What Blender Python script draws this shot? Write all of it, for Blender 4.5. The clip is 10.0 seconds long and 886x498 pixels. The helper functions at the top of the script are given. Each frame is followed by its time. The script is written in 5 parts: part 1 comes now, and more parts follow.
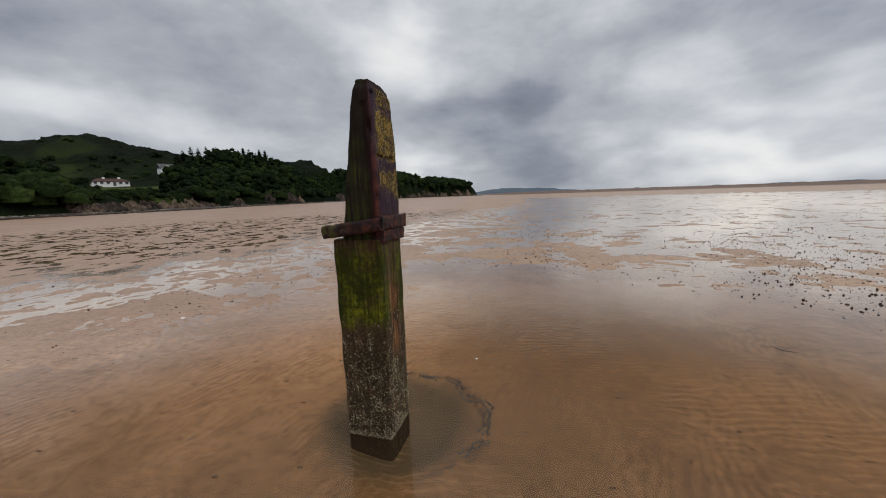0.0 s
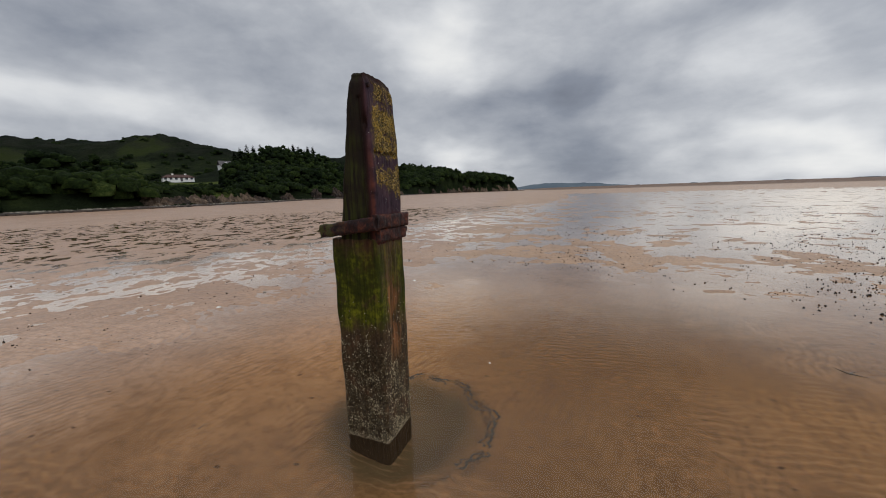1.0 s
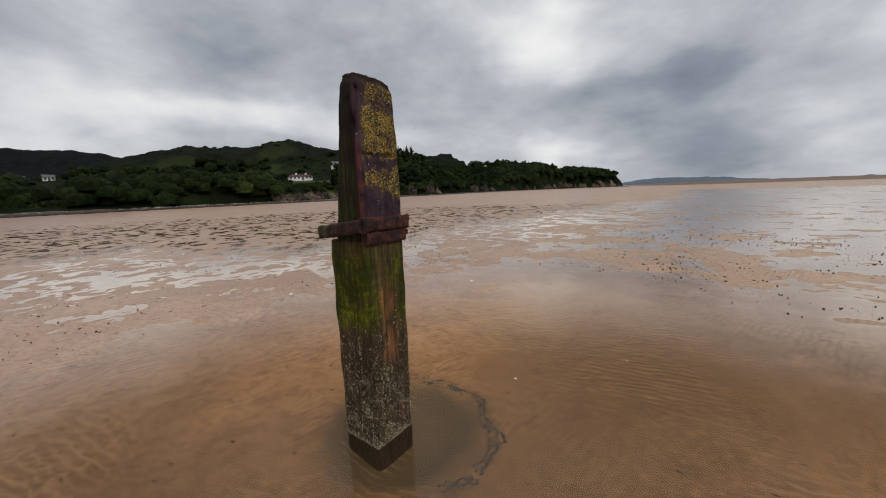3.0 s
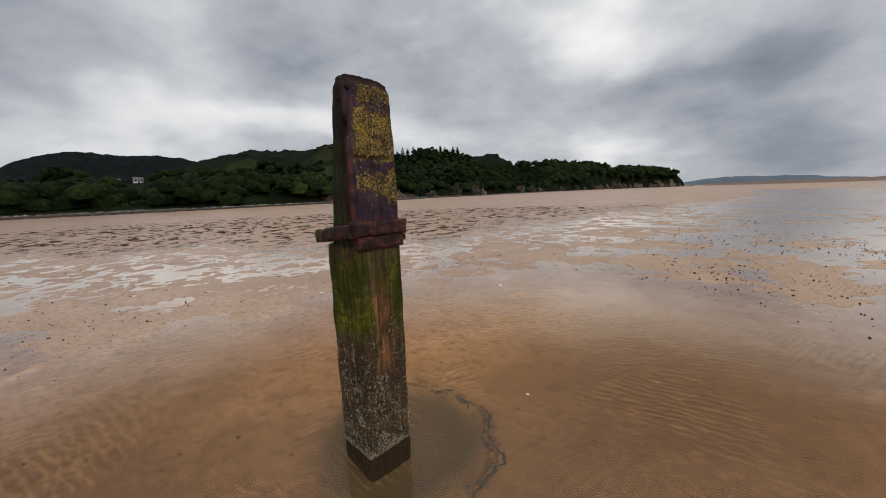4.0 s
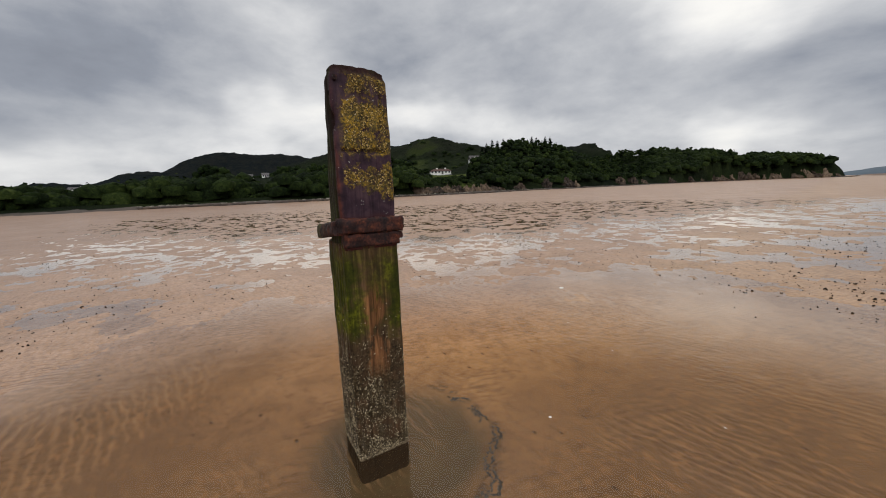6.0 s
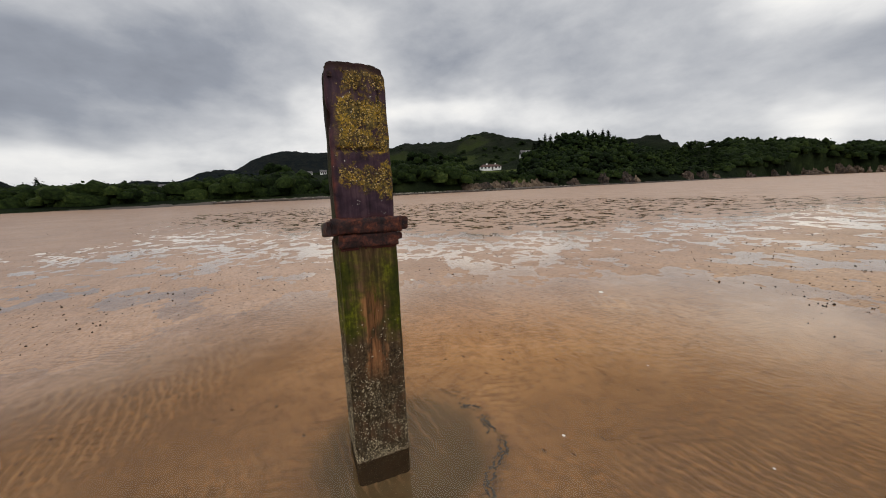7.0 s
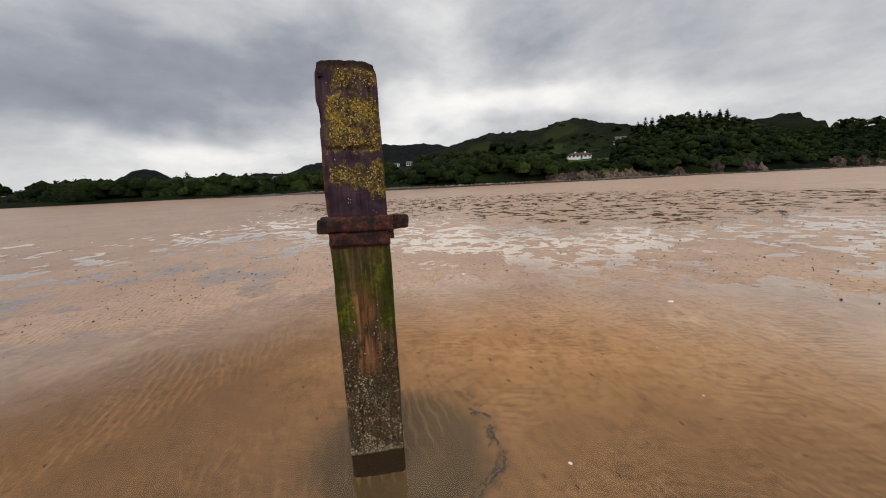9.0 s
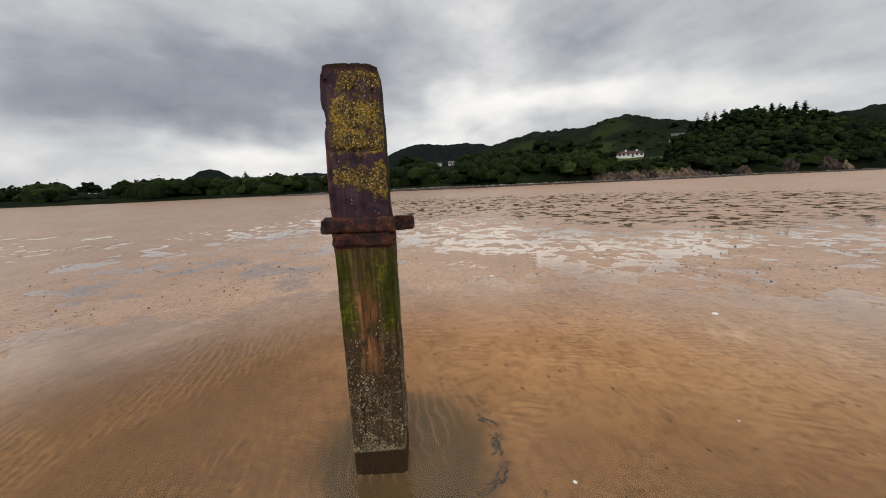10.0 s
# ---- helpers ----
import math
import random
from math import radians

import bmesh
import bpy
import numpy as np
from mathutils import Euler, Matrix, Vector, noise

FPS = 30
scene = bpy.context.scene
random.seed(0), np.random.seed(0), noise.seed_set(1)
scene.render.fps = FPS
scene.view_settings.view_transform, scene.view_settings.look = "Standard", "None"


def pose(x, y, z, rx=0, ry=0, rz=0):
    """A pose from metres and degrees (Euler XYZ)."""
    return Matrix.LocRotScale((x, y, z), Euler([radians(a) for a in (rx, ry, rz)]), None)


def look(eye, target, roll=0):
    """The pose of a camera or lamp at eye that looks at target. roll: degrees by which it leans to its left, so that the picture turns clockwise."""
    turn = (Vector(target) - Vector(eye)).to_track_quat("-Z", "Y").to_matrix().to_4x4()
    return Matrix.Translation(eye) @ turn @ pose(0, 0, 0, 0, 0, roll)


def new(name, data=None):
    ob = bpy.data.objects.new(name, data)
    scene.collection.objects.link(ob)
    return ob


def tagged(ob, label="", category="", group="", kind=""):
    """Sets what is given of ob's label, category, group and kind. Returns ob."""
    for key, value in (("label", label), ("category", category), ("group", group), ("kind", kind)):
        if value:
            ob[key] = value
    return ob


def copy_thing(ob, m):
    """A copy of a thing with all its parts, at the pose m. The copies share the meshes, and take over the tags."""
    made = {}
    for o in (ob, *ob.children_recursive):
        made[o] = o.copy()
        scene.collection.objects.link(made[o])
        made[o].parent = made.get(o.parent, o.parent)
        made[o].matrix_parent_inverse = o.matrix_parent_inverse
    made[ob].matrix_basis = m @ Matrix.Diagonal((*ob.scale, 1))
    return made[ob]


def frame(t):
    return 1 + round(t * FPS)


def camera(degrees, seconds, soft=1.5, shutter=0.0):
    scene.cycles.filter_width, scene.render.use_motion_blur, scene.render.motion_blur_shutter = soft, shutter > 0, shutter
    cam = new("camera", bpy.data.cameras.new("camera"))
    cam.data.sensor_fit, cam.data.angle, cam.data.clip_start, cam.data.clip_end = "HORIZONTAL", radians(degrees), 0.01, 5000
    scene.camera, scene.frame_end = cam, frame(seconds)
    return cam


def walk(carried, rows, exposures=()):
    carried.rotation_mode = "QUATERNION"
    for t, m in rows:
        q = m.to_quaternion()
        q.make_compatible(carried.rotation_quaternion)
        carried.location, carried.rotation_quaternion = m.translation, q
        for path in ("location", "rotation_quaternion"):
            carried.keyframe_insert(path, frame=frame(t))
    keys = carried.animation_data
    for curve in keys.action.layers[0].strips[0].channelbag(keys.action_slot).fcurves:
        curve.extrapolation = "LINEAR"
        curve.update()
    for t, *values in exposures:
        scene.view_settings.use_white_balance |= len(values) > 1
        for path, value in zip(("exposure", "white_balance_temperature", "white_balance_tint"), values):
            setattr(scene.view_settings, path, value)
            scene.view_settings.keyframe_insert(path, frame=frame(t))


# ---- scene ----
cam = camera(103.5, 10.0, soft=1.0)
PATH = [
    (0, (0.847, -0.113, 1.293), (0.667, 1.856, 0.991), -1.9),
    (0.5, (0.932, -0.046, 1.293), (0.646, 1.908, 0.979), -1.9),
    (1, (1.031, 0.007, 1.302), (0.629, 1.939, 0.98), -1.8),
    (1.5, (1.142, 0.068, 1.304), (0.62, 1.972, 0.985), -1.9),
    (2, (1.27, 0.125, 1.313), (0.626, 1.991, 0.99), -1.9),
    (2.5, (1.357, 0.19, 1.31), (0.585, 2.006, 0.983), -1.9),
    (4, (1.599, 0.478, 1.319), (0.491, 2.113, 1.005), -2.0),
    (4.5, (1.656, 0.564, 1.324), (0.433, 2.114, 1.008), -1.9),
    (5, (1.711, 0.657, 1.315), (0.396, 2.127, 0.989), -2.0),
    (5.5, (1.769, 0.761, 1.314), (0.378, 2.16, 0.984), -2.0),
    (7, (1.889, 1.105, 1.322), (0.248, 2.194, 0.973), -2.2),
    (7.5, (1.903, 1.214, 1.325), (0.195, 2.194, 0.975), -2.2),
    (8, (1.917, 1.305, 1.337), (0.157, 2.185, 0.981), -2.2),
    (8.5, (1.945, 1.4, 1.336), (0.143, 2.184, 0.966), -2.3),
    (9, (1.994, 1.498, 1.34), (0.152, 2.177, 0.957), -2.4),
    (9.5, (2.028, 1.587, 1.345), (0.148, 2.152, 0.963), -2.3),
    (10, (2.018, 1.673, 1.341), (0.108, 2.132, 0.965), -2.3),
]
walk(cam, [(t, look(eye, target, roll)) for t, eye, target, roll in PATH], exposures=[(0, -0.2, 6300, 10), (5, 0.0, 6500, 10), (10, 0.18, 6700, 10)])

EYE = (1.4, 0.8, 1.31)          # mean place of the walk, from which bearings are taken
SUN_AZ, SUN_EL = -112.0, 48.0    # bearing left of north (+y) and height, degrees


def bearing(az, r, z=0.0):
    a = radians(az)
    return Vector((EYE[0] - r * math.sin(a), EYE[1] + r * math.cos(a), z))


# ---- node helpers ----
class Nodes:
    """Small writer of node trees: each method returns an output socket."""

    def __init__(self, tree):
        self.tree = tree
        tree.nodes.clear()

    def node(self, kind, **props):
        n = self.tree.nodes.new(kind)
        for key, value in props.items():
            setattr(n, key, value)
        return n

    def put(self, socket, value):
        if value is None:
            return
        if isinstance(value, bpy.types.NodeSocket):
            self.tree.links.new(value, socket)
        elif socket.type == "RGBA" and len(value) == 3:
            socket.default_value = (*value, 1)
        else:
            socket.default_value = value

    def math(self, op, a, b=None, c=None, clamp=False):
        n = self.node("ShaderNodeMath", operation=op, use_clamp=clamp)
        for i, v in enumerate((a, b, c)):
            self.put(n.inputs[i], v)
        return n.outputs[0]

    def add(self, a, b):
        return self.math("ADD", a, b)

    def mul(self, a, b):
        return self.math("MULTIPLY", a, b)

    def vec(self, op, a, b):
        n = self.node("ShaderNodeVectorMath", operation=op)
        self.put(n.inputs[0], a)
        self.put(n.inputs[1], b)
        return n.outputs[0]

    def step(self, v, lo, hi, a=0.0, b=1.0):
        """Smooth rise from a to b while v goes from lo to hi."""
        n = self.node("ShaderNodeMapRange", interpolation_type="SMOOTHSTEP")
        self.put(n.inputs[0], v)
        if hi < lo:
            lo, hi, a, b = hi, lo, b, a
        for i, x in enumerate((lo, hi, a, b)):
            n.inputs[i + 1].default_value = x
        return n.outputs[0]

    def noise(self, vec, scale, detail=4.0, rough=0.55, warp=0.0, colour=False):
        n = self.node("ShaderNodeTexNoise")
        self.put(n.inputs["Vector"], vec)
        n.inputs["Scale"].default_value, n.inputs["Detail"].default_value = scale, detail
        n.inputs["Roughness"].default_value, n.inputs["Distortion"].default_value = rough, warp
        return n.outputs["Color" if colour else "Fac"]

    def voronoi(self, vec, scale, feature="F1", out="Distance"):
        n = self.node("ShaderNodeTexVoronoi", feature=feature)
        self.put(n.inputs["Vector"], vec)
        n.inputs["Scale"].default_value = scale
        return n.outputs[out]

    def flat_cells(self, vec, scale):
        n = self.node("ShaderNodeTexVoronoi", voronoi_dimensions="2D")
        self.put(n.inputs["Vector"], vec)
        n.inputs["Scale"].default_value = scale
        return n.outputs["Distance"]

    def ramp(self, fac, stops, smooth=False):
        n = self.node("ShaderNodeValToRGB")
        n.color_ramp.interpolation = "EASE" if smooth else "LINEAR"
        els = n.color_ramp.elements
        while len(els) < len(stops):
            els.new(0.5)
        for e, (p, c) in zip(els, stops):
            e.position, e.color = p, (*c, 1)
        self.put(n.inputs[0], fac)
        return n.outputs[0]

    def mix(self, fac, a, b, blend="MIX"):
        n = self.node("ShaderNodeMix", data_type="RGBA", blend_type=blend)
        self.put(n.inputs[0], fac)
        self.put(n.inputs[6], a)
        self.put(n.inputs[7], b)
        return n.outputs[2]

    def split(self, vec):
        n = self.node("ShaderNodeSeparateXYZ")
        self.put(n.inputs[0], vec)
        return n.outputs

    def join(self, x, y, z):
        n = self.node("ShaderNodeCombineXYZ")
        for i, v in enumerate((x, y, z)):
            self.put(n.inputs[i], v)
        return n.outputs[0]

    def bump(self, height, strength, distance, normal=None):
        n = self.node("ShaderNodeBump")
        n.inputs["Strength"].default_value, n.inputs["Distance"].default_value = strength, distance
        self.put(n.inputs["Height"], height)
        self.put(n.inputs["Normal"], normal)
        return n.outputs[0]

    def coords(self, which="Object"):
        return self.node("ShaderNodeTexCoord").outputs[which]

    def place(self):
        return self.node("ShaderNodeNewGeometry").outputs["Position"]

    def surface(self, colour, rough=0.7, normal=None, metal=0.0, specular=0.5, coat=0.0, coat_rough=0.1):
        n = self.node("ShaderNodeBsdfPrincipled")
        self.put(n.inputs["Base Color"], colour)
        self.put(n.inputs["Roughness"], rough)
        self.put(n.inputs["Metallic"], metal)
        self.put(n.inputs["Specular IOR Level"], specular)
        self.put(n.inputs["Coat Weight"], coat)
        n.inputs["Coat Roughness"].default_value = coat_rough
        self.put(n.inputs["Normal"], normal)
        return n.outputs[0]

    def end(self, shader):
        out = self.node("ShaderNodeOutputWorld" if self.tree.id_data.id_type == "WORLD" else "ShaderNodeOutputMaterial")
        self.tree.links.new(shader, out.inputs[0])


def material(name):
    m = bpy.data.materials.new(name)
    m.use_nodes = True
    return m, Nodes(m.node_tree)


# ---- world: an overcast sky with breaks in the cloud ----
world = bpy.data.worlds.new("overcast_sky")
world.use_nodes = True
scene.world = world
w = Nodes(world.node_tree)
d = w.coords("Generated")
dx, dy, dz = w.split(d)
flat = w.math("MAXIMUM", dz, 0.0)
over = w.join(w.math("DIVIDE", dx, w.add(flat, 0.16)), w.math("DIVIDE", dy, w.add(flat, 0.16)), 0.0)
billow = w.noise(over, 0.9, 8, 0.56, 0.35)
streak = w.noise(w.vec("MULTIPLY", d, (1, 1, 2.1)), 2.3, 7, 0.55, 0.2)
wisp = w.noise(w.vec("MULTIPLY", d, (1, 1, 2.0)), 6.5, 7, 0.6, 0.2)
wob = w.noise(w.vec("MULTIPLY", d, (1, 1, 2.0)), 3.0, 3, 0.5, 0.1, colour=True)
wx, wy, _ = w.split(wob)
az = w.add(w.mul(w.math("ARCTAN2", w.mul(dx, -1), dy), 57.2958), w.mul(w.add(wx, -0.5), 26))
el = w.add(w.mul(w.math("ARCSINE", dz), 57.2958), w.mul(w.add(wy, -0.5), 13))
# breaks (+) and thick banks (-) of cloud: bearing, height, half widths, depth
CLOUDS = [
    (12, 20, 6.5, 4.0, 0.42), (56, 10.5, 18, 3.2, 0.12), (22, 25, 9, 4.0, 0.20), (51, 10.5, 8, 2.4, 0.24), (39, 8.5, 8, 2.0, 0.20), (66, 11, 9, 2.4, 0.30), (78, 9, 9, 2.2, 0.18),
    (91, 6.5, 9, 2.2, 0.12), (102, 5, 10, 2.0, 0.18), (125, 3, 12, 2.4, 0.15), (9, 5.5, 9, 1.9, 0.40), (-18, 7, 6, 1.8, 0.14),
    (-30, 15, 7, 3.5, 0.26), (-39, 9.5, 9, 2.6, 0.30), (-37, 4, 15, 2.2, 0.46), (-12, 25, 10, 4, 0.10),
    (41, 16, 9, 3.2, -0.03), (56, 18.5, 9, 3.5, -0.18), (24, 10.5, 8, 2.4, -0.08), (6, 14, 6, 2.4, -0.12), (-6, 12, 10, 4.0, -0.34), (-14, 5, 9, 2.6, -0.26),
    (-21, 20, 6, 2.6, -0.16), (-46, 12, 8, 3.0, -0.10), (85, 17, 13, 3.5, -0.18), (100, 14, 14, 3.2, -0.32), (107, 10, 11, 2.4, -0.22), (118, 12.5, 12, 3.2, -0.22), (110, 7, 6, 1.6, -0.10), (18, 14, 5, 2.4, -0.10),
]
cover = w.add(w.mul(w.add(billow, -0.5), 0.26), w.add(w.mul(w.add(streak, -0.5), 0.7), w.mul(w.add(wisp, -0.5), 0.34)))
for a0, e0, sa, se, gain in CLOUDS:
    da = w.mul(w.add(az, -a0), 1 / sa)
    de = w.mul(w.add(el, -e0), 1 / se)
    bell = w.math("EXPONENT", w.mul(w.add(w.mul(da, da), w.mul(de, de)), -1))
    cover = w.math("MULTIPLY_ADD", bell, gain, cover)
cloud = w.ramp(w.add(cover, 0.54), [(0.0, (0.175, 0.19, 0.23)), (0.3, (0.29, 0.314, 0.365)), (0.55, (0.505, 0.522, 0.555)), (0.8, (0.78, 0.785, 0.79)), (1.0, (0.96, 0.95, 0.92))])
# an overcast sky is brightest overhead
lift = w.step(dz, 0.42, 0.75, 1.0, 1.6)
# the cloud is thinner and brighter about the hidden sun
sv = Vector((-math.sin(radians(SUN_AZ)) * math.cos(radians(SUN_EL)), math.cos(radians(SUN_AZ)) * math.cos(radians(SUN_EL)), math.sin(radians(SUN_EL))))
dot = w.node("ShaderNodeVectorMath", operation="DOT_PRODUCT")
w.put(dot.inputs[0], d)
dot.inputs[1].default_value = sv
glow = w.math("EXPONENT", w.mul(w.add(dot.outputs["Value"], -1.0), 4.0))
lift = w.mul(lift, w.math("MULTIPLY_ADD", glow, 0.9, 1.0))
cloud = w.vec("MULTIPLY", cloud, w.join(lift, lift, lift))
blue = w.node("ShaderNodeTexSky", sky_type="NISHITA", sun_disc=False, sun_elevation=radians(SUN_EL), sun_rotation=radians(-SUN_AZ))
thin = w.node("ShaderNodeBackground")
w.put(thin.inputs[0], blue.outputs[0])
thin.inputs[1].default_value = 0.05
grey = w.node("ShaderNodeBackground")
w.put(grey.inputs[0], cloud)
grey.inputs[1].default_value = 1.0
both = w.node("ShaderNodeMixShader")
both.inputs[0].default_value = 0.95
w.tree.links.new(thin.outputs[0], both.inputs[1])
w.tree.links.new(grey.outputs[0], both.inputs[2])
w.end(both.outputs[0])

sun = new("sun", bpy.data.lights.new("sun", "SUN"))
sun.data.energy, sun.data.angle, sun.data.color = 0.9, radians(60), (1.0, 0.95, 0.88)
sun.matrix_world = look(bearing(SUN_AZ, 100 * math.cos(radians(SUN_EL)), 100 * math.sin(radians(SUN_EL))), (EYE[0], EYE[1], 0))


# ---- materials ----
def sand_material():
    m, n = material("wet_sand")
    p = n.place()
    x, y, z = n.split(p)
    broad = n.noise(p, 0.35, 4)
    mid = n.noise(p, 2.3, 5, 0.6, 0.4)
    fine = n.noise(p, 34, 2, 0.5)
    grit = n.noise(p, 90, 2, 0.6)
    mixed = n.add(n.mul(broad, 0.45), n.add(n.mul(mid, 0.4), n.mul(fine, 0.15)))
    colour = n.ramp(mixed, [(0.3, (0.132, 0.067, 0.026)), (0.5, (0.215, 0.114, 0.047)), (0.7, (0.30, 0.166, 0.073))])
    # drained sand dries paler than the soaked bed of the pool
    drained = n.step(n.add(z, n.mul(n.add(mid, -0.5), 0.014)), -0.032, 0.010)
    pale = n.ramp(mixed, [(0.3, (0.27, 0.156, 0.082)), (0.5, (0.41, 0.251, 0.138)), (0.7, (0.55, 0.355, 0.21))])
    # glare beyond the post is put into the bed colour as a pale patch
    glare = n.math("EXPONENT", n.mul(n.add(n.math("POWER", n.mul(n.add(n.add(x, 0.9), n.mul(mid, 0.8)), 0.36), 2.0), n.math("POWER", n.mul(n.add(n.add(y, -5.0), n.mul(mid, 0.8)), 0.36), 2.0)), -1.0))
    gain = n.math("MULTIPLY_ADD", glare, 1.1, 0.86)
    # soft round patches make the bed paler on one side and darker elsewhere
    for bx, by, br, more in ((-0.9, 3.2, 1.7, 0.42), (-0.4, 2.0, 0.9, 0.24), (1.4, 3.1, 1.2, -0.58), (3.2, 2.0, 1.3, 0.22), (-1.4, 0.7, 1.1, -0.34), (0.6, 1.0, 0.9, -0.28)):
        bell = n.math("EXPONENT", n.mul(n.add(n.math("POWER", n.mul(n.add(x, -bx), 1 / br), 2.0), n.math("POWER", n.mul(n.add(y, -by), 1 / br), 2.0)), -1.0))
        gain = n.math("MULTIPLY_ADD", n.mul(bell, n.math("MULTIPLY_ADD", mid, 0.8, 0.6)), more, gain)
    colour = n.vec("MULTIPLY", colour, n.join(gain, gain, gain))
    # the flat towards the wooded bay is muddier
    bay = n.mul(n.step(n.add(n.mul(x, 0.5), n.add(y, n.mul(n.add(broad, -0.5), 4.0))), 0.0, -9.0), 0.34)
    pale = n.mix(bay, pale, (0.16, 0.085, 0.045))
    colour = n.mix(drained, colour, pale)
    # pinker silt washed in on the landward side
    pink = n.mul(n.step(n.add(x, n.mul(n.add(broad, -0.5), 3.5)), 0.5, -1.4), 0.85)
    colour = n.mix(pink, colour, n.vec("MULTIPLY", colour, (0.98, 1.01, 1.2)))
    # ripple marks: dark fines gather in the troughs
    ripple = n.node("ShaderNodeTexWave", wave_type="BANDS", bands_direction="X")
    n.put(ripple.inputs["Vector"], n.vec("ADD", n.join(n.add(n.mul(x, -0.9), n.mul(y, 0.42)), n.add(n.mul(x, 0.1), n.mul(y, 0.22)), 0.0), n.vec("MULTIPLY", n.noise(p, 1.7, 4, 0.6, colour=True), (0.25, 0.25, 0))))
    ripple.inputs["Scale"].default_value, ripple.inputs["Distortion"].default_value = 5.6, 4.5
    ripple.inputs["Detail"].default_value, ripple.inputs["Detail Scale"].default_value = 3.0, 1.6
    marks = n.mul(n.step(ripple.outputs["Fac"], 0.55, 0.1), n.step(n.noise(p, 1.1, 4, 0.6), 0.42, 0.66))
    colour = n.mix(n.mul(marks, 0.34), colour, (0.07, 0.033, 0.015))
    # dark mottling, with the shade of shallow pock marks put into the colour
    mottle_shade = n.step(n.add(n.mul(n.noise(p, 11, 4, 0.65, 0.5), 0.6), n.mul(n.noise(p, 28, 3, 0.6, 0.6), 0.4)), 0.5, 0.6)
    colour = n.mix(n.mul(mottle_shade, 0.24), colour, (0.09, 0.045, 0.021))
    # crests of fine ripples catch paler grains
    crest = n.mul(n.step(n.noise(n.vec("MULTIPLY", p, (17, 26, 1)), 1.0, 3, 0.6, 0.5), 0.5, 0.66), n.step(n.noise(p, 0.9, 3, 0.6), 0.36, 0.55))
    colour = n.mix(n.mul(crest, 0.45), colour, (0.33, 0.165, 0.066))
    # small dimples without relief: only their shade, put into the colour
    dimple_shade = n.step(n.add(n.flat_cells(n.vec("MULTIPLY", n.vec("ADD", p, n.vec("MULTIPLY", n.noise(p, 9, 3, colour=True), (0.07, 0.07, 0))), (1.3, 2.6, 1)), 2.2), n.mul(fine, 0.05)), 0.095, 0.05)
    dimple_shade = n.mul(dimple_shade, n.step(n.noise(p, 2.6, 3, 0.6), 0.5, 0.56))
    colour = n.mix(n.mul(dimple_shade, 0.8), colour, (0.035, 0.02, 0.013))
    # black mud that shows in torn places, and silt over the hollow round the post
    hollow = n.math("SQRT", n.add(n.math("POWER", n.add(x, -0.36), 2.0), n.math("POWER", n.add(y, -1.82), 2.0)))
    silt = n.step(n.add(hollow, n.mul(n.add(mid, -0.5), 0.2)), 0.56, 0.36)
    colour = n.mix(n.mul(silt, 0.8), colour, (0.062, 0.050, 0.025))
    spots = n.step(n.noise(p, 5.5, 3, 0.6, 0.8), 0.68, 0.76)
    colour = n.mix(n.mul(spots, 0.45), colour, (0.075, 0.05, 0.036))
    grains = n.step(grit, 0.66, 0.72)
    colour = n.mix(n.mul(grains, 0.25), colour, (0.32, 0.22, 0.14))
    # brown dry sand on the seaward bank
    dry = n.step(n.add(z, n.mul(n.add(broad, -0.5), 0.6)), 0.15, 0.5)
    colour = n.mix(dry, colour, n.mix(broad, (0.10, 0.062, 0.04), (0.20, 0.13, 0.088)))
    bare = n.step(z, -0.003, 0.003)
    rough = n.math("MULTIPLY_ADD", mid, 0.25, 0.34)
    # close-set ripple marks left by the ebb
    small = n.node("ShaderNodeTexWave", wave_type="BANDS", bands_direction="Y")
    n.put(small.inputs["Vector"], n.vec("ADD", p, n.vec("MULTIPLY", n.noise(p, 2.6, 3, 0.6, colour=True), (0.16, 0.16, 0))))
    small.inputs["Scale"].default_value, small.inputs["Distortion"].default_value = 5.2, 3.0
    small.inputs["Detail"].default_value, small.inputs["Detail Scale"].default_value = 2.0, 2.2
    combed = n.mul(small.outputs["Fac"], n.step(n.noise(p, 0.8, 3, 0.6), 0.36, 0.6))
    colour = n.mix(n.mul(n.step(combed, 0.5, 0.95), 0.3), colour, (0.36, 0.205, 0.10))
    lumpy = n.noise(p, 15, 4, 0.65, 0.4)
    colour = n.mix(n.mul(n.step(lumpy, 0.52, 0.38), 0.3), colour, (0.085, 0.045, 0.021))
    h = n.mul(n.add(n.add(n.add(n.mul(fine, 0.35), n.mul(grit, 0.03)), n.mul(lumpy, 1.4)), n.add(n.mul(marks, -0.5), n.mul(combed, 1.1))), n.math("MULTIPLY_ADD", silt, -0.9, 1.0))
    lip = n.add(n.add(hollow, n.mul(n.add(mid, -0.5), 0.16)), -0.53)
    torn = n.mul(n.math("EXPONENT", n.mul(n.mul(lip, lip), -900.0)), n.step(n.noise(p, 16, 5, 0.7, 0.6), 0.42, 0.58))
    torn = n.mul(torn, n.step(n.add(x, n.mul(y, 0.6)), 1.15, 1.6))
    colour = n.mix(n.mul(torn, 0.8), colour, (0.045, 0.032, 0.02))
    n.end(n.surface(colour, rough, n.bump(h, 0.5, 0.008), specular=n.mul(bare, n.math("MULTIPLY_ADD", dry, -0.28, 0.30)), coat=n.mul(bare, n.math("MULTIPLY_ADD", dry, -0.22, 0.22)), coat_rough=0.22))
    return m


